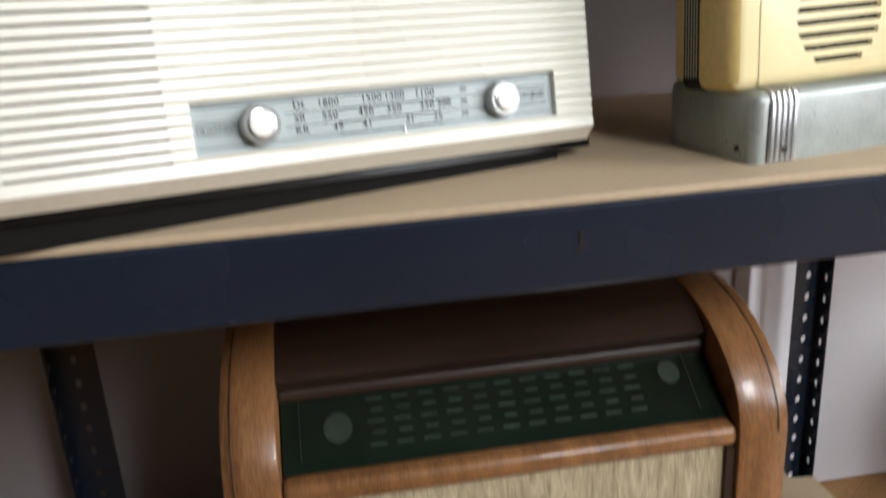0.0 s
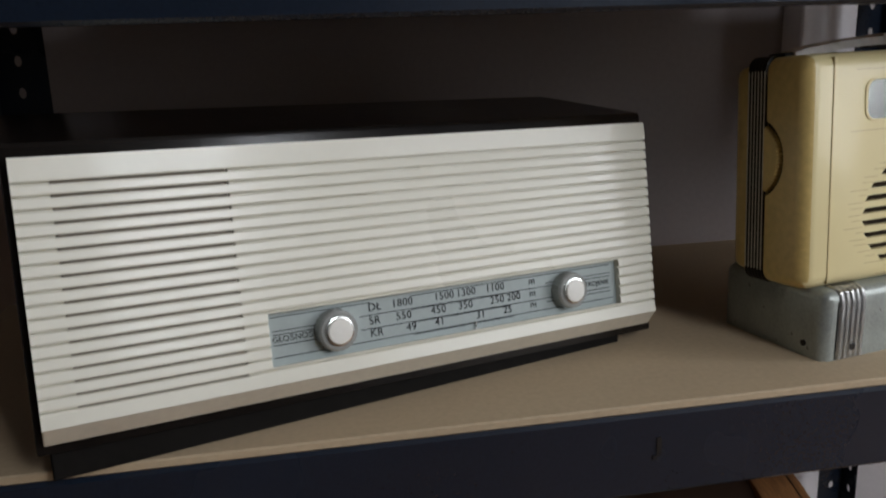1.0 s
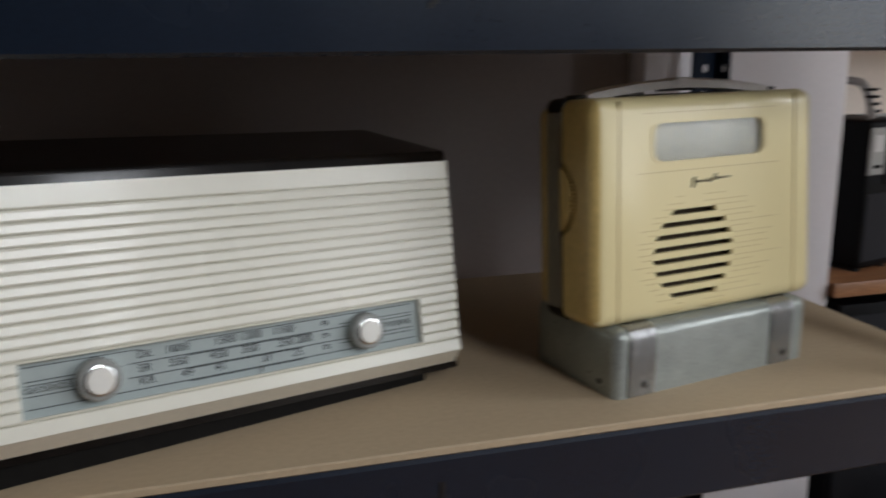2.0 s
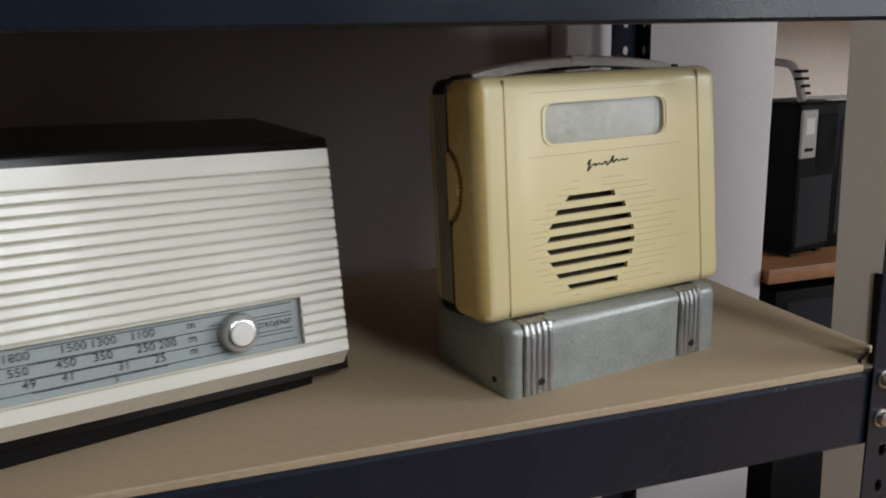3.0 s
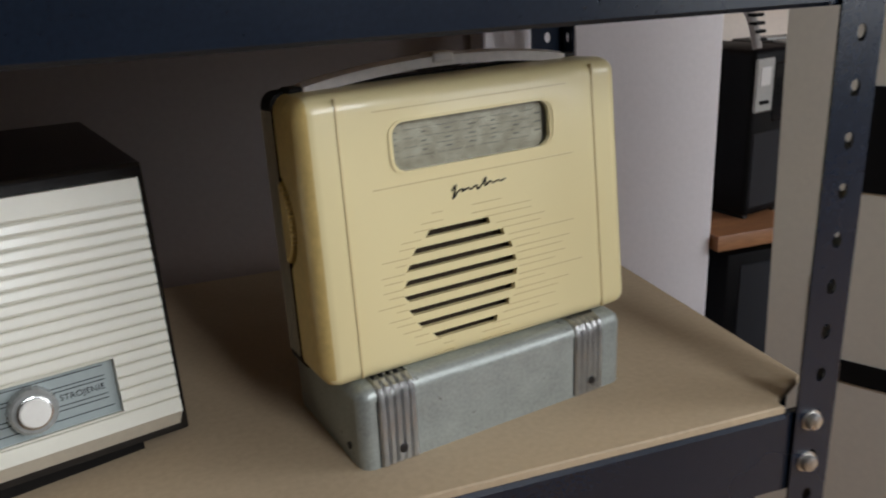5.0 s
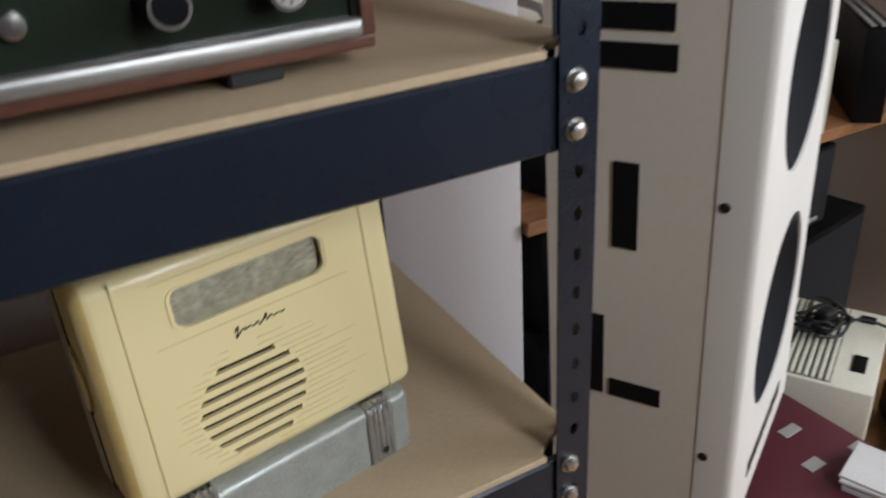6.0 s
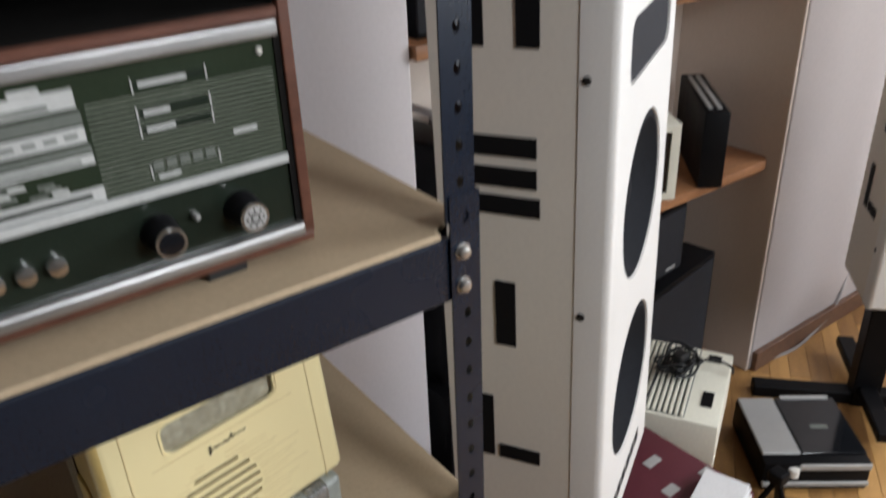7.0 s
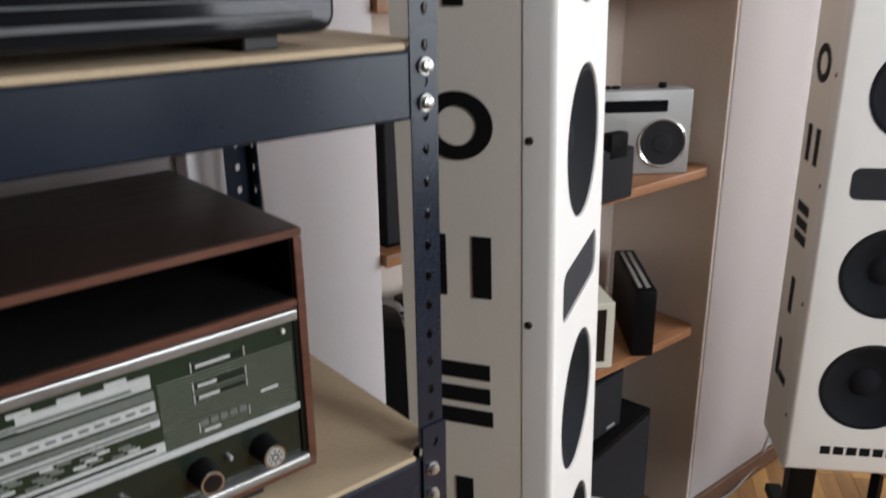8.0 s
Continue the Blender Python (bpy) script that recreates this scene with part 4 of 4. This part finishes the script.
# ---- tall white loudspeaker columns ----
def speaker_column(m, label, sx, sy, floor=0.0):
    """Local x runs along the front from its left corner, y to the back, z from the floor."""
    r = thing("speaker_column", m, label, "loudspeaker", "loudspeaker columns")
    W, D, Z0, Z1, F = 0.36, 0.230, 0.53, 2.06, 0.046
    part("cabinet", box(0.0012, W - 0.0012, F + 0.0004, D, Z0 + 0.001, Z1 - 0.001), M["column_side"], r, "cream painted cabinet")
    rounds = [(1.850, 0.112), (1.536, 0.112), (1.097, 0.116), (0.785, 0.120)]
    body = box(0, W, 0, F, Z0, Z1)
    rim = [e for e in body.edges if all(abs(v.co.y) < 1e-6 for v in e.verts)]
    bmesh.ops.bevel(body, geom=rim, offset=0.012, segments=4, profile=0.5, affect="EDGES")
    cut = [joined([lathe([(q + 0.006, -0.01), (q, 0.014), (q, 0.035)], (W / 2, 0, z), "y", 48) for z, q in rounds])]
    cut.append(extrude(rounded(0.055, W - 0.055, 1.283, 1.362, 0.022), "y", -0.02, 0.035))
    part("front_baffle", carve(body, cut), M["column_white"], r, "white front baffle with rounded edges", True)
    for z, q in rounds:
        d = part("driver", lathe([(q + 0.003, 0.0345), (q + 0.0024, 0.0032), (q - 0.008, 0.0012), (q - 0.016, 0.008), (q - 0.05, 0.030), (0.042, 0.034)], (W / 2, 0, z), "y", 48), M["cone"], r, "black paper cone driver", True)
        part("dust_cap", lathe([(0.040, 0.034), (0.034, 0.026), (0.020, 0.020), (0.005, 0.018)], (W / 2, 0, z), "y", 32), M["cone"], d, "", True)
    part("tweeter", extrude(rounded(0.053, W - 0.053, 1.281, 1.364, 0.022), "y", 0.0035, 0.034), M["black_cloth"], r, "black horn tweeter grille")
    for z in (0.675, 0.996, 1.306, 1.571, 1.88):
        part("screw", lathe([(0.0055, 0.0015), (0.0055, -0.0012), (0.003, -0.002)], (0, 0.037 - 0.0, z), "x", 16), M["brown_rib"], r)
    # the maker's name as plain black shapes down the side
    x0, x1 = -0.0005, 0.003
    n = (0.0915, 0.187)
    mid = (n[0] + n[1]) / 2

    def bar(a, b, za, zb):
        return box(x0, x1, a, b, za, zb)
    bars = ((n[0], n[1], 1.820, 1.846), (mid - 0.014, mid + 0.014, 1.742, 1.812), (n[0], n[0] + 0.028, 1.339, 1.432), (n[1] - 0.028, n[1], 1.339, 1.432), (n[0], n[1] - 0.004, 1.128, 1.154),
            (n[0] + 0.004, n[1] - 0.004, 1.166, 1.192), (n[0] + 0.004, n[1], 1.206, 1.232), (mid - 0.014, mid + 0.014, 0.930, 1.030), (n[1] - 0.026, n[1], 0.728, 0.838), (n[0], n[1] - 0.034, 0.728, 0.752))
    for q in bars:
        part("side_mark", bar(*q), M["ink"], r)
    ring = carve(extrude(oval(mid, 1.587, 0.052, 0.047, 36), "x", x0, x1), [extrude(oval(mid, 1.587, 0.029, 0.027, 36), "x", -0.01, 0.01)])
    part("side_mark", ring, M["ink"], r)
    for k in range(6):
        part("front_mark", box(0.085 + 0.033 * k, 0.111 + 0.033 * k, -0.0006, 0.002, 0.585, 0.609), M["ink"], r)
    # stand
    part("stand_pole", box(sx - 0.038, sx + 0.038, sy - 0.03, sy + 0.03, 0.03, Z0 if sy < D else 0.95, 0.003, 1), M["black_plastic"], r, "black steel stand pole")
    if sy > D:
        part("stand_bracket", box(sx - 0.03, sx + 0.03, D - 0.002, sy - 0.029, 0.58, 0.66, 0.003, 1), M["black_plastic"], r, "black steel bracket")
    part("stand_foot", box(sx - 0.31, sx + 0.28, sy - 0.025, sy + 0.025, floor, floor + 0.040, 0.003, 1), M["black_plastic"], r, "black steel stand foot")
    part("stand_foot", box(sx - 0.025, sx + 0.025, sy - 0.24, sy + 0.24, floor + 0.0402, floor + 0.072, 0.003, 1), M["black_plastic"], r, "black steel stand foot")
    return r


A1 = 30.0
speaker_column(pose(0.2360, -0.0240, 0.003, -1.0, -0.5, A1), "tall white loudspeaker column on a black stand beside the rack", 0.18, 0.106)
FAR_TURN = -47.0
far = speaker_column(pose(1.322, 0.156, -0.033, 0, 0, FAR_TURN), "tall white loudspeaker column standing before the pale wall", 0.155, 0.317, 0.033)


# ---- niche shelves and what stands on them ----
SHELF_Y = 0.585
for z in (0.711, 1.222, 1.733):
    s = thing("wall_shelf", pose(0, 0, z), "reddish brown varnished wall shelf", "shelf", "niche shelves")
    part("board", extrude([(PIER_X + 0.004, SHELF_Y), (1.495, SHELF_Y), (1.520, SHELF_Y + 0.02), (1.522, SHELF_Y + 0.05), (1.522, NICHE_Y), (PIER_X + 0.004, NICHE_Y)], "z", -0.028, 0, 0.003), M["shelf_wood"], s, "", True)


def boombox(m, w, h, d, mat, label, speakers=1, face="silver"):
    r = thing("radio_cassette_player", m, label, "radio", "niche radios")
    part("body", box(0, w, 0, d, 0, h, 0.008, 2), M[mat], r, "", True)
    part("tuning_window", box(w * 0.05, w * 0.8, -0.0015, 0.004, h * 0.74, h * 0.88, 0.001, 1), M["black_gloss"], r)
    for i in range(speakers):
        cx = w * (0.77 if i == 0 else 0.22)
        k = part("speaker", lathe([(h * 0.29, 0.002), (h * 0.29, -0.006), (h * 0.280, -0.008), (h * 0.262, -0.005), (h * 0.262, 0.0005), (h * 0.08, 0.0008)], (cx, 0, h * 0.38), "y", 40), M["chrome"], r, "round speaker in a chromed ring", True)
        part("speaker_cloth", lathe([(h * 0.264, 0.001), (h * 0.262, -0.0055), (h * 0.2, -0.0035), (h * 0.12, -0.0035), (h * 0.10, -0.0065), (h * 0.03, -0.0075)], (cx, 0, h * 0.38), "y", 36), M["black_cloth"], k)
    deck = part("cassette_door", box(w * 0.10, w * 0.48, -0.003, 0.004, h * 0.10, h * 0.42, 0.002, 1), M["black_plastic"], r)
    gr = bmesh.new()
    for k in range(7):
        box(w * 0.06, w * 0.5, -0.002, 0.002, h * (0.46 + 0.034 * k), h * (0.475 + 0.034 * k), bm=gr)
    part("grille_bars", gr, M["silver"], r)
    for k in range(5):
        part("key", box(w * (0.10 + 0.07 * k), w * (0.155 + 0.07 * k), 0.02, 0.035, h, h + 0.008, 0.001, 1), M["black_plastic"], r)
    part("knob", lathe([(0.012, h), (0.011, h + 0.014), (0.006, h + 0.015)], (w * 0.78, d * 0.4, 0), "z", 20), M["black_plastic"], r)
    part("knob", lathe([(0.012, w), (0.011, w + 0.012), (0.006, w + 0.013)], (0, d * 0.5, h * 0.55), "x", 20), M["black_plastic"], r)
    return r


boombox(pose(1.10, 0.79, 1.222, 0, 0, -35), 0.36, 0.238, 0.085, "silver", "silver radio cassette player with one round speaker on the upper shelf")


def case_radio(m, w, h, d, label, band=True):
    """Upright dark cased set, front along x."""
    r = thing("portable_set", m, label, "radio", "niche radios")
    part("body", box(0, w, 0, d, 0, h, 0.005, 2), M["black_plastic"], r, "", True)
    if band:
        part("top_strip", box(w * 0.08, w * 0.92, d * 0.25, d * 0.45, h - 0.001, h + 0.003, 0.001, 1), M["silver"], r, "grey metal strip")
        part("top_strip", box(w * 0.08, w * 0.92, d * 0.62, d * 0.80, h - 0.001, h + 0.003, 0.001, 1), M["silver"], r, "grey metal strip")
    part("front_grille", box(w * 0.08, w * 0.92, -0.002, 0.002, h * 0.1, h * 0.9, 0.001, 1), M["black_cloth"], r)
    return r


# deep black set, end on, and a white framed one beside it
case_radio(pose(1.242, 0.542, 0.711, 0, 0, 49), 0.35, 0.204, 0.062, "narrow black portable set standing end-on on the shelf")


def framed_set(m, w, h, d, label):
    r = thing("small_television", m, label, "television", "niche radios")
    part("cabinet", box(0, w, 0.004, d, 0, h, 0.006, 2), M["pale_cream"], r, "", True)
    rim = carve(box(0, w, -0.006, 0.006, 0, h, 0.004, 2), [box(w * 0.07, w * 0.88, -0.05, 0.05, h * 0.1, h * 0.9)])
    part("front_frame", rim, M["pale_cream"], r, "pale plastic frame")
    part("screen", box(w * 0.07, w * 0.88, -0.001, 0.0038, h * 0.1, h * 0.9), M["black_gloss"], r)


framed_set(pose(0.93, 0.68, 0.711, 0, 0, -30), 0.20, 0.20, 0.15, "small pale framed television beside a black set")


def dark_case(name, m, w, h, d, label, category, trim=False):
    r = thing(name, m, label, category, "floor sets")
    part("cabinet", box(0, w, 0, d, 0, h, 0.006, 2), M["black_plastic"], r, "", True)
    part("front_cloth", box(w * 0.04, w * 0.96, -0.003, 0.002, h * 0.04, h * 0.96, 0.001, 1), M["black_cloth"], r)
    if trim:
        part("badge", box(w * 0.72, w * 0.86, -0.005, 0.0, h * 0.08, h * 0.13, 0.001, 1), M["silver"], r)
    return r


dark_case("loudspeaker_box", pose(0.99, 0.57, 0.0, 0, 0, 10), 0.42, 0.436, 0.22, "large black loudspeaker box standing on the floor", "loudspeaker")
dark_case("dark_radio", pose(0.955, 0.615, 0.436, 0, 0, 6), 0.30, 0.20, 0.20, "dark grey radio standing on the loudspeaker box", "radio", True)


# black cassette recorder with a folded handle on the lower shelf by the wall's end
def handle_recorder():
    r = thing("portable_recorder", pose(0.433, 0.632, 0.711, 0, 0, 14), "black portable recorder with an upright handle on the brown shelf", "radio", "niche radios")
    W, D, H = 0.115, 0.20, 0.285
    part("body", box(0, W, 0, D, 0.006, H, 0.010, 3), M["black_plastic"], r, "", True)
    part("face_plate", box(0.004, 0.048, -0.0025, 0.004, 0.185, 0.272, 0.002, 1), M["silver"], r, "silver face plate")
    part("label_plate", box(0.012, 0.038, -0.0040, -0.002, 0.228, 0.258, 0.001, 1), M["paper"], r)
    part("key", box(0.014, 0.036, -0.0055, -0.002, 0.198, 0.204, 0.001, 1), M["black_plastic"], r)
    part("cassette_window", box(0.052, W - 0.006, -0.0020, 0.004, 0.165, 0.262, 0.002, 1), M["black_gloss"], r)
    part("lower_grille", box(0.008, W - 0.008, -0.0016, 0.004, 0.02, 0.150, 0.002, 1), M["black_cloth"], r)
    for x in (0.012, W - 0.024):
        part("foot", box(x, x + 0.012, 0.01, D - 0.01, 0, 0.0062), M["rubber"], r)
    h = part("handle", tube(smooth_line([(-0.004, 0.19, 0.282), (-0.004, 0.19, 0.345), (0.0, 0.17, 0.358), (0.0, 0.05, 0.356), (0.004, 0.02, 0.340), (0.010, 0.006, 0.288)], 5), 0.0075, 8), M["cable_grey"], r, "grey carrying handle", True)
    for k in range(4):
        part("rib", box(-0.006 + 0.004 * k, 0.016 + 0.004 * k, 0.002, 0.018, 0.338 - 0.013 * k, 0.343 - 0.013 * k, 0.001, 1), M["black_plastic"], h)


handle_recorder()
case_radio(pose(0.556, 0.68, 0.711, 0, 0, 0), 0.17, 0.28, 0.18, "black cased portable set on the brown shelf")
case_radio(pose(0.43, 0.66, 0.401, 0, 0, 0), 0.34, 0.24, 0.2, "black cased set standing under the shelf")
dark_case("dark_radio", pose(0.375, 0.62, 1.222, 0, 0, 0), 0.055, 0.28, 0.2, "dark set beside a pale framed one on the upper shelf", "radio")
framed_set(pose(0.438, 0.61, 1.222), 0.10, 0.30, 0.2, "pale framed set on the upper shelf")
dark_case("carton", pose(0.40, 0.62, 0.0, 0, 0, 0), 0.36, 0.40, 0.25, "dark box on the floor of the niche", "box")
bag = thing("camera_bag", pose(1.056, 0.553, 1.240, 0, 0, 0), "small black bag hanging before the silver player", "bag", "niche radios")


def fill_bag():
    part("pouch", box(-0.105, 0.056, 0.0, 0.028, -0.028, 0.108, 0.008, 3), M["black_cloth"], bag, "", True)
    part("flap", box(-0.045, 0.022, -0.004, 0.030, 0.085, 0.150, 0.006, 2), M["black_plastic"], bag, "", True)


fill_bag()


# ---- things on the floor ----
def flat_radio():
    r = thing("table_radio", pose(0.71, 0.27, 0.30, 0, 0, 30), "pale cream ribbed radio lying on its back on a dark box", "radio", "floor sets")
    W, D, H = 0.285, 0.185, 0.125
    part("body", box(0, W, -0.13, D - 0.02, 0, H, 0.006, 2), M["pale_cream"], r, "", True)
    for k in range(17):
        y = -0.055 + 0.0120 * k
        part("rib", box(0.010, W - 0.010, y, y + 0.0070, H - 0.001, H + 0.0042, 0.0012, 1), M["pale_cream"], r)
    # Grey sheet under the ribs paints the shade of the grooves.
    part("rib_field", box(0.008, W - 0.008, -0.058, 0.150, H - 0.001, H + 0.0006), M["dial_grey"], r, "shaded grooves between the ribs")
    part("dark_slot", box(0.060, 0.115, -0.108, -0.084, H, H + 0.0030, 0.001, 1), M["black_plastic"], r)
    part("dark_slot", box(0.235, 0.262, -0.106, -0.078, H, H + 0.0030, 0.001, 1), M["black_plastic"], r)


flat_radio()
tagged(dark_case("dark_box", pose(0.745, 0.215, 0.0, 0, 0, 30), 0.30, 0.298, 0.25, "dark box under the pale radio", "box"), "dark box under the pale radio")


def cable_heap():
    rnd = random.Random(11)
    r = thing("cable_heap", pose(0.865, 0.335, 0.4325), "tangled black mains cable lying on the pale radio", "cable")
    for c in range(3):
        pts = []
        a = rnd.uniform(0, 6)
        for i in range(16):
            a += rnd.uniform(0.5, 1.3)
            q = rnd.uniform(0.02, 0.062)
            pts.append((q * math.cos(a), q * math.sin(a) * 0.9, 0.005 + 0.003 * c + rnd.uniform(0, 0.03)))
        part("cable", tube(smooth_line(pts, 5), 0.0032, 6), M["rubber"], r, "", True)
    part("plug", box(-0.014, 0.02, -0.012, 0.014, 0.012, 0.046, 0.006, 2), M["rubber"], r)
    part("lead", tube(smooth_line([(-0.05, 0.02, 0.006), (-0.09, 0.0, 0.005), (-0.13, -0.02, 0.007), (-0.165, -0.03, 0.004)], 5), 0.003, 6), M["rubber"], r, "", True)
    part("lead", tube(smooth_line([(0.04, -0.01, 0.006), (0.075, -0.03, 0.012), (0.095, -0.07, 0.006), (0.075, -0.09, 0.006)], 5), 0.003, 6), M["rubber"], r, "", True)


cable_heap()


def red_folder():
    r = thing("maroon_case", pose(0.44, 0.0, 0.325, 0, 0, 3), "maroon cloth-covered case with small metal label holders", "case")
    part("cover", box(0, 0.265, 0, 0.30, 0.0, 0.072, 0.006, 2), M["maroon"], r, "", True)
    part("lid_line", box(-0.0006, 0.2656, -0.0006, 0.3006, 0.048, 0.0495), M["rubber"], r)
    for x, y, w, d in ((0.165, 0.175, 0.04, 0.02), (0.225, 0.085, 0.03, 0.02), (0.13, 0.10, 0.035, 0.022)):
        part("label_holder", box(x, x + w, y, y + d, 0.072, 0.0738, 0.0005, 1), M["silver"], r)
    s = thing("dark_box", pose(0.45, 0.02, 0.0, 0, 0, 3), "dark carton under the maroon case", "box", "floor sets")
    part("carton", box(0.0, 0.23, 0.0, 0.26, 0, 0.325, 0.004, 1), M["black_plastic"], s)
    p = thing("paper_stack", pose(0.615, -0.005, 0.3975, 0, 0, 20), "stack of white papers on the maroon case", "papers")
    for k in range(5):
        part("sheet", moved(box(-0.02, 0.075, -0.01, 0.075, 0.005 * k, 0.005 * k + 0.0046, 0.0005, 1), pose(0.003 * (k % 3), 0.002 * k, 0, 0, 0, 3 * (k % 2))), M["paper"], p)


red_folder()


def tape_player():
    r = thing("record_player", pose(1.266, 0.424, 0.0, 0, 0, -38), "black and grey portable tape player lying on the parquet", "tape player")
    W, D, H = 0.27, 0.26, 0.10
    part("body", box(0, W, -D, 0, 0.008, H - 0.004, 0.006, 2), M["black_plastic"], r, "", True)
    part("lid_left", box(0.003, 0.10, -D + 0.03, -0.003, H - 0.004, H + 0.004, 0.002, 1), M["silver"], r, "grey metal plate")
    lid = part("lid_right", box(0.104, W - 0.003, -D + 0.03, -0.003, H - 0.004, H + 0.003, 0.002, 1), M["black_gloss"], r, "black smoked lid")
    part("badge", box(0.160, 0.205, -0.135, -0.118, H + 0.003, H + 0.0036), M["dial_grey"], lid)
    part("hinge_strip", box(0.12, W - 0.02, -0.012, 0.002, H + 0.001, H + 0.008, 0.001, 1), M["silver"], r)
    part("front_strip", box(0.09, W, -D - 0.004, -D + 0.012, H - 0.026, H - 0.008, 0.002, 1), M["silver"], r, "silver front strip")
    part("front_strip", box(0.0, W, -D - 0.006, -D + 0.006, 0.022, 0.036, 0.002, 1), M["silver"], r, "silver front strip")
    part("knob", lathe([(0.014, -0.01), (0.0135, 0.012), (0.009, 0.014)], (0.075, -D - 0.004, H - 0.03), "z", 24), M["knob_white"], r, "", True)
    for x in (0.02, 0.045):
        part("knob", lathe([(0.009, -D + 0.002), (0.008, -D - 0.014)], (x, 0, H - 0.03), "y", 18), M["black_plastic"], r)
    for x in (0.03, W - 0.03):
        part("foot", box(x - 0.012, x + 0.012, -D + 0.02, -0.02, 0, 0.009), M["rubber"], r)


tape_player()


def black_tripod():
    r = thing("mini_tripod", pose(1.07, 0.16, 0.0), "small black tripod lying beside the tape player", "tripod")
    part("head", box(-0.02, 0.02, -0.02, 0.02, 0.10, 0.135, 0.006, 2), M["black_plastic"], r)
    for a in (20, 140, 260):
        part("leg", tube([(0, 0, 0.11), (0.05 * math.cos(radians(a)), 0.05 * math.sin(radians(a)), 0.004)], 0.007, 8), M["black_plastic"], r)


black_tripod()


def low_table():
    r = thing("low_table", pose(1.80, -0.16, 0.04, 0, 0, -8), "low pale wooden table with bits lying on it", "table")
    part("tabletop", box(0, 0.5, 0, 0.33, 0.24, 0.262, 0.003), M["board"], r)
    for x in (0.03, 0.45):
        for y in (0.03, 0.27):
            part("leg", box(x, x + 0.03, y, y + 0.03, -0.04, 0.24, 0.002, 1), M["black_plastic"], r)
    t = thing("plastic_case", pose(1.93, 0.0, 0.302, 0, 0, 25), "teal green plastic case on the low table", "case")
    part("shell", box(0, 0.16, 0, 0.11, 0, 0.04, 0.006, 2), M["teal"], t, "", True)


low_table()


def wall_cable():
    r = thing("wall_cable", pose(0, 0, 0), "grey cable hanging down the wall behind the rack", "cable")
    part("cable", tube(smooth_line([(0.075, 0.595, 3.1), (0.074, 0.592, 2.4), (0.072, 0.585, 1.85), (0.068, 0.575, 1.6), (0.076, 0.57, 1.3), (0.073, 0.565, 1.1), (0.078, 0.57, 0.98), (0.066, 0.575, 0.90), (0.05, 0.58, 0.84)], 6), 0.003, 8), M["cable_grey"], r, "", True)
    c = thing("floor_cable", pose(0, 0, 0), "grey cable running along the baseboard", "cable")
    part("cable", tube(smooth_line([(1.62, 0.545, 0.006), (1.75, 0.53, 0.006), (1.88, 0.54, 0.02), (1.98, 0.545, 0.06), (2.05, 0.56, 0.16)], 6), 0.0045, 8), M["cable_grey"], c, "", True)


wall_cable()


# ---- parquet ----
def parquet():
    floor = bpy.data.objects["floor"]
    L, Wd = 0.36, 0.06
    me = None
    near_box = (0.6, 2.4, -0.6, 0.6)
    rest = bmesh.new()
    count = 0
    rot = radians(38)
    turn = pose(1.2, 0.1, 0, 0, 0, 38)
    for i in range(-60, 100):
        for j in range(-14, 16):
            u, v = (j + 0.5 * (i % 2)) * L, i * Wd
            x, y, _ = turn @ Vector((u, v, 0))
            if not (ROOM_W - 0.1 < x < ROOM_E + 0.1 and ROOM_S - 0.1 < y < 1.0):
                continue
            inside = near_box[0] < x < near_box[1] and near_box[2] < y < near_box[3]
            if inside and count < 300:
                if me is None:
                    bm = box(-L / 2 + 0.0006, L / 2 - 0.0006, -Wd / 2 + 0.0006, Wd / 2 - 0.0006, -0.004, 0.0, 0.0008, 1)
                    me = bpy.data.meshes.new("parquet_block")
                    bm.to_mesh(me)
                    bm.free()
                    me.materials.append(M["parquet"])
                ob = new("parquet_block", me)
                ob.parent = floor
                ob.matrix_world = turn @ pose(u, v, 0)
                count += 1
            else:
                a, c = L / 2 - 0.0006, Wd / 2 - 0.0006
                rest.faces.new([rest.verts.new((u + s * a, v + t * c, -0.0005)) for s, t in ((-1, -1), (1, -1), (1, 1), (-1, 1))])
    far_blocks = tagged(part("far_parquet", rest, M["parquet"], floor), kind="stuff")
    far_blocks.matrix_world = turn


parquet()
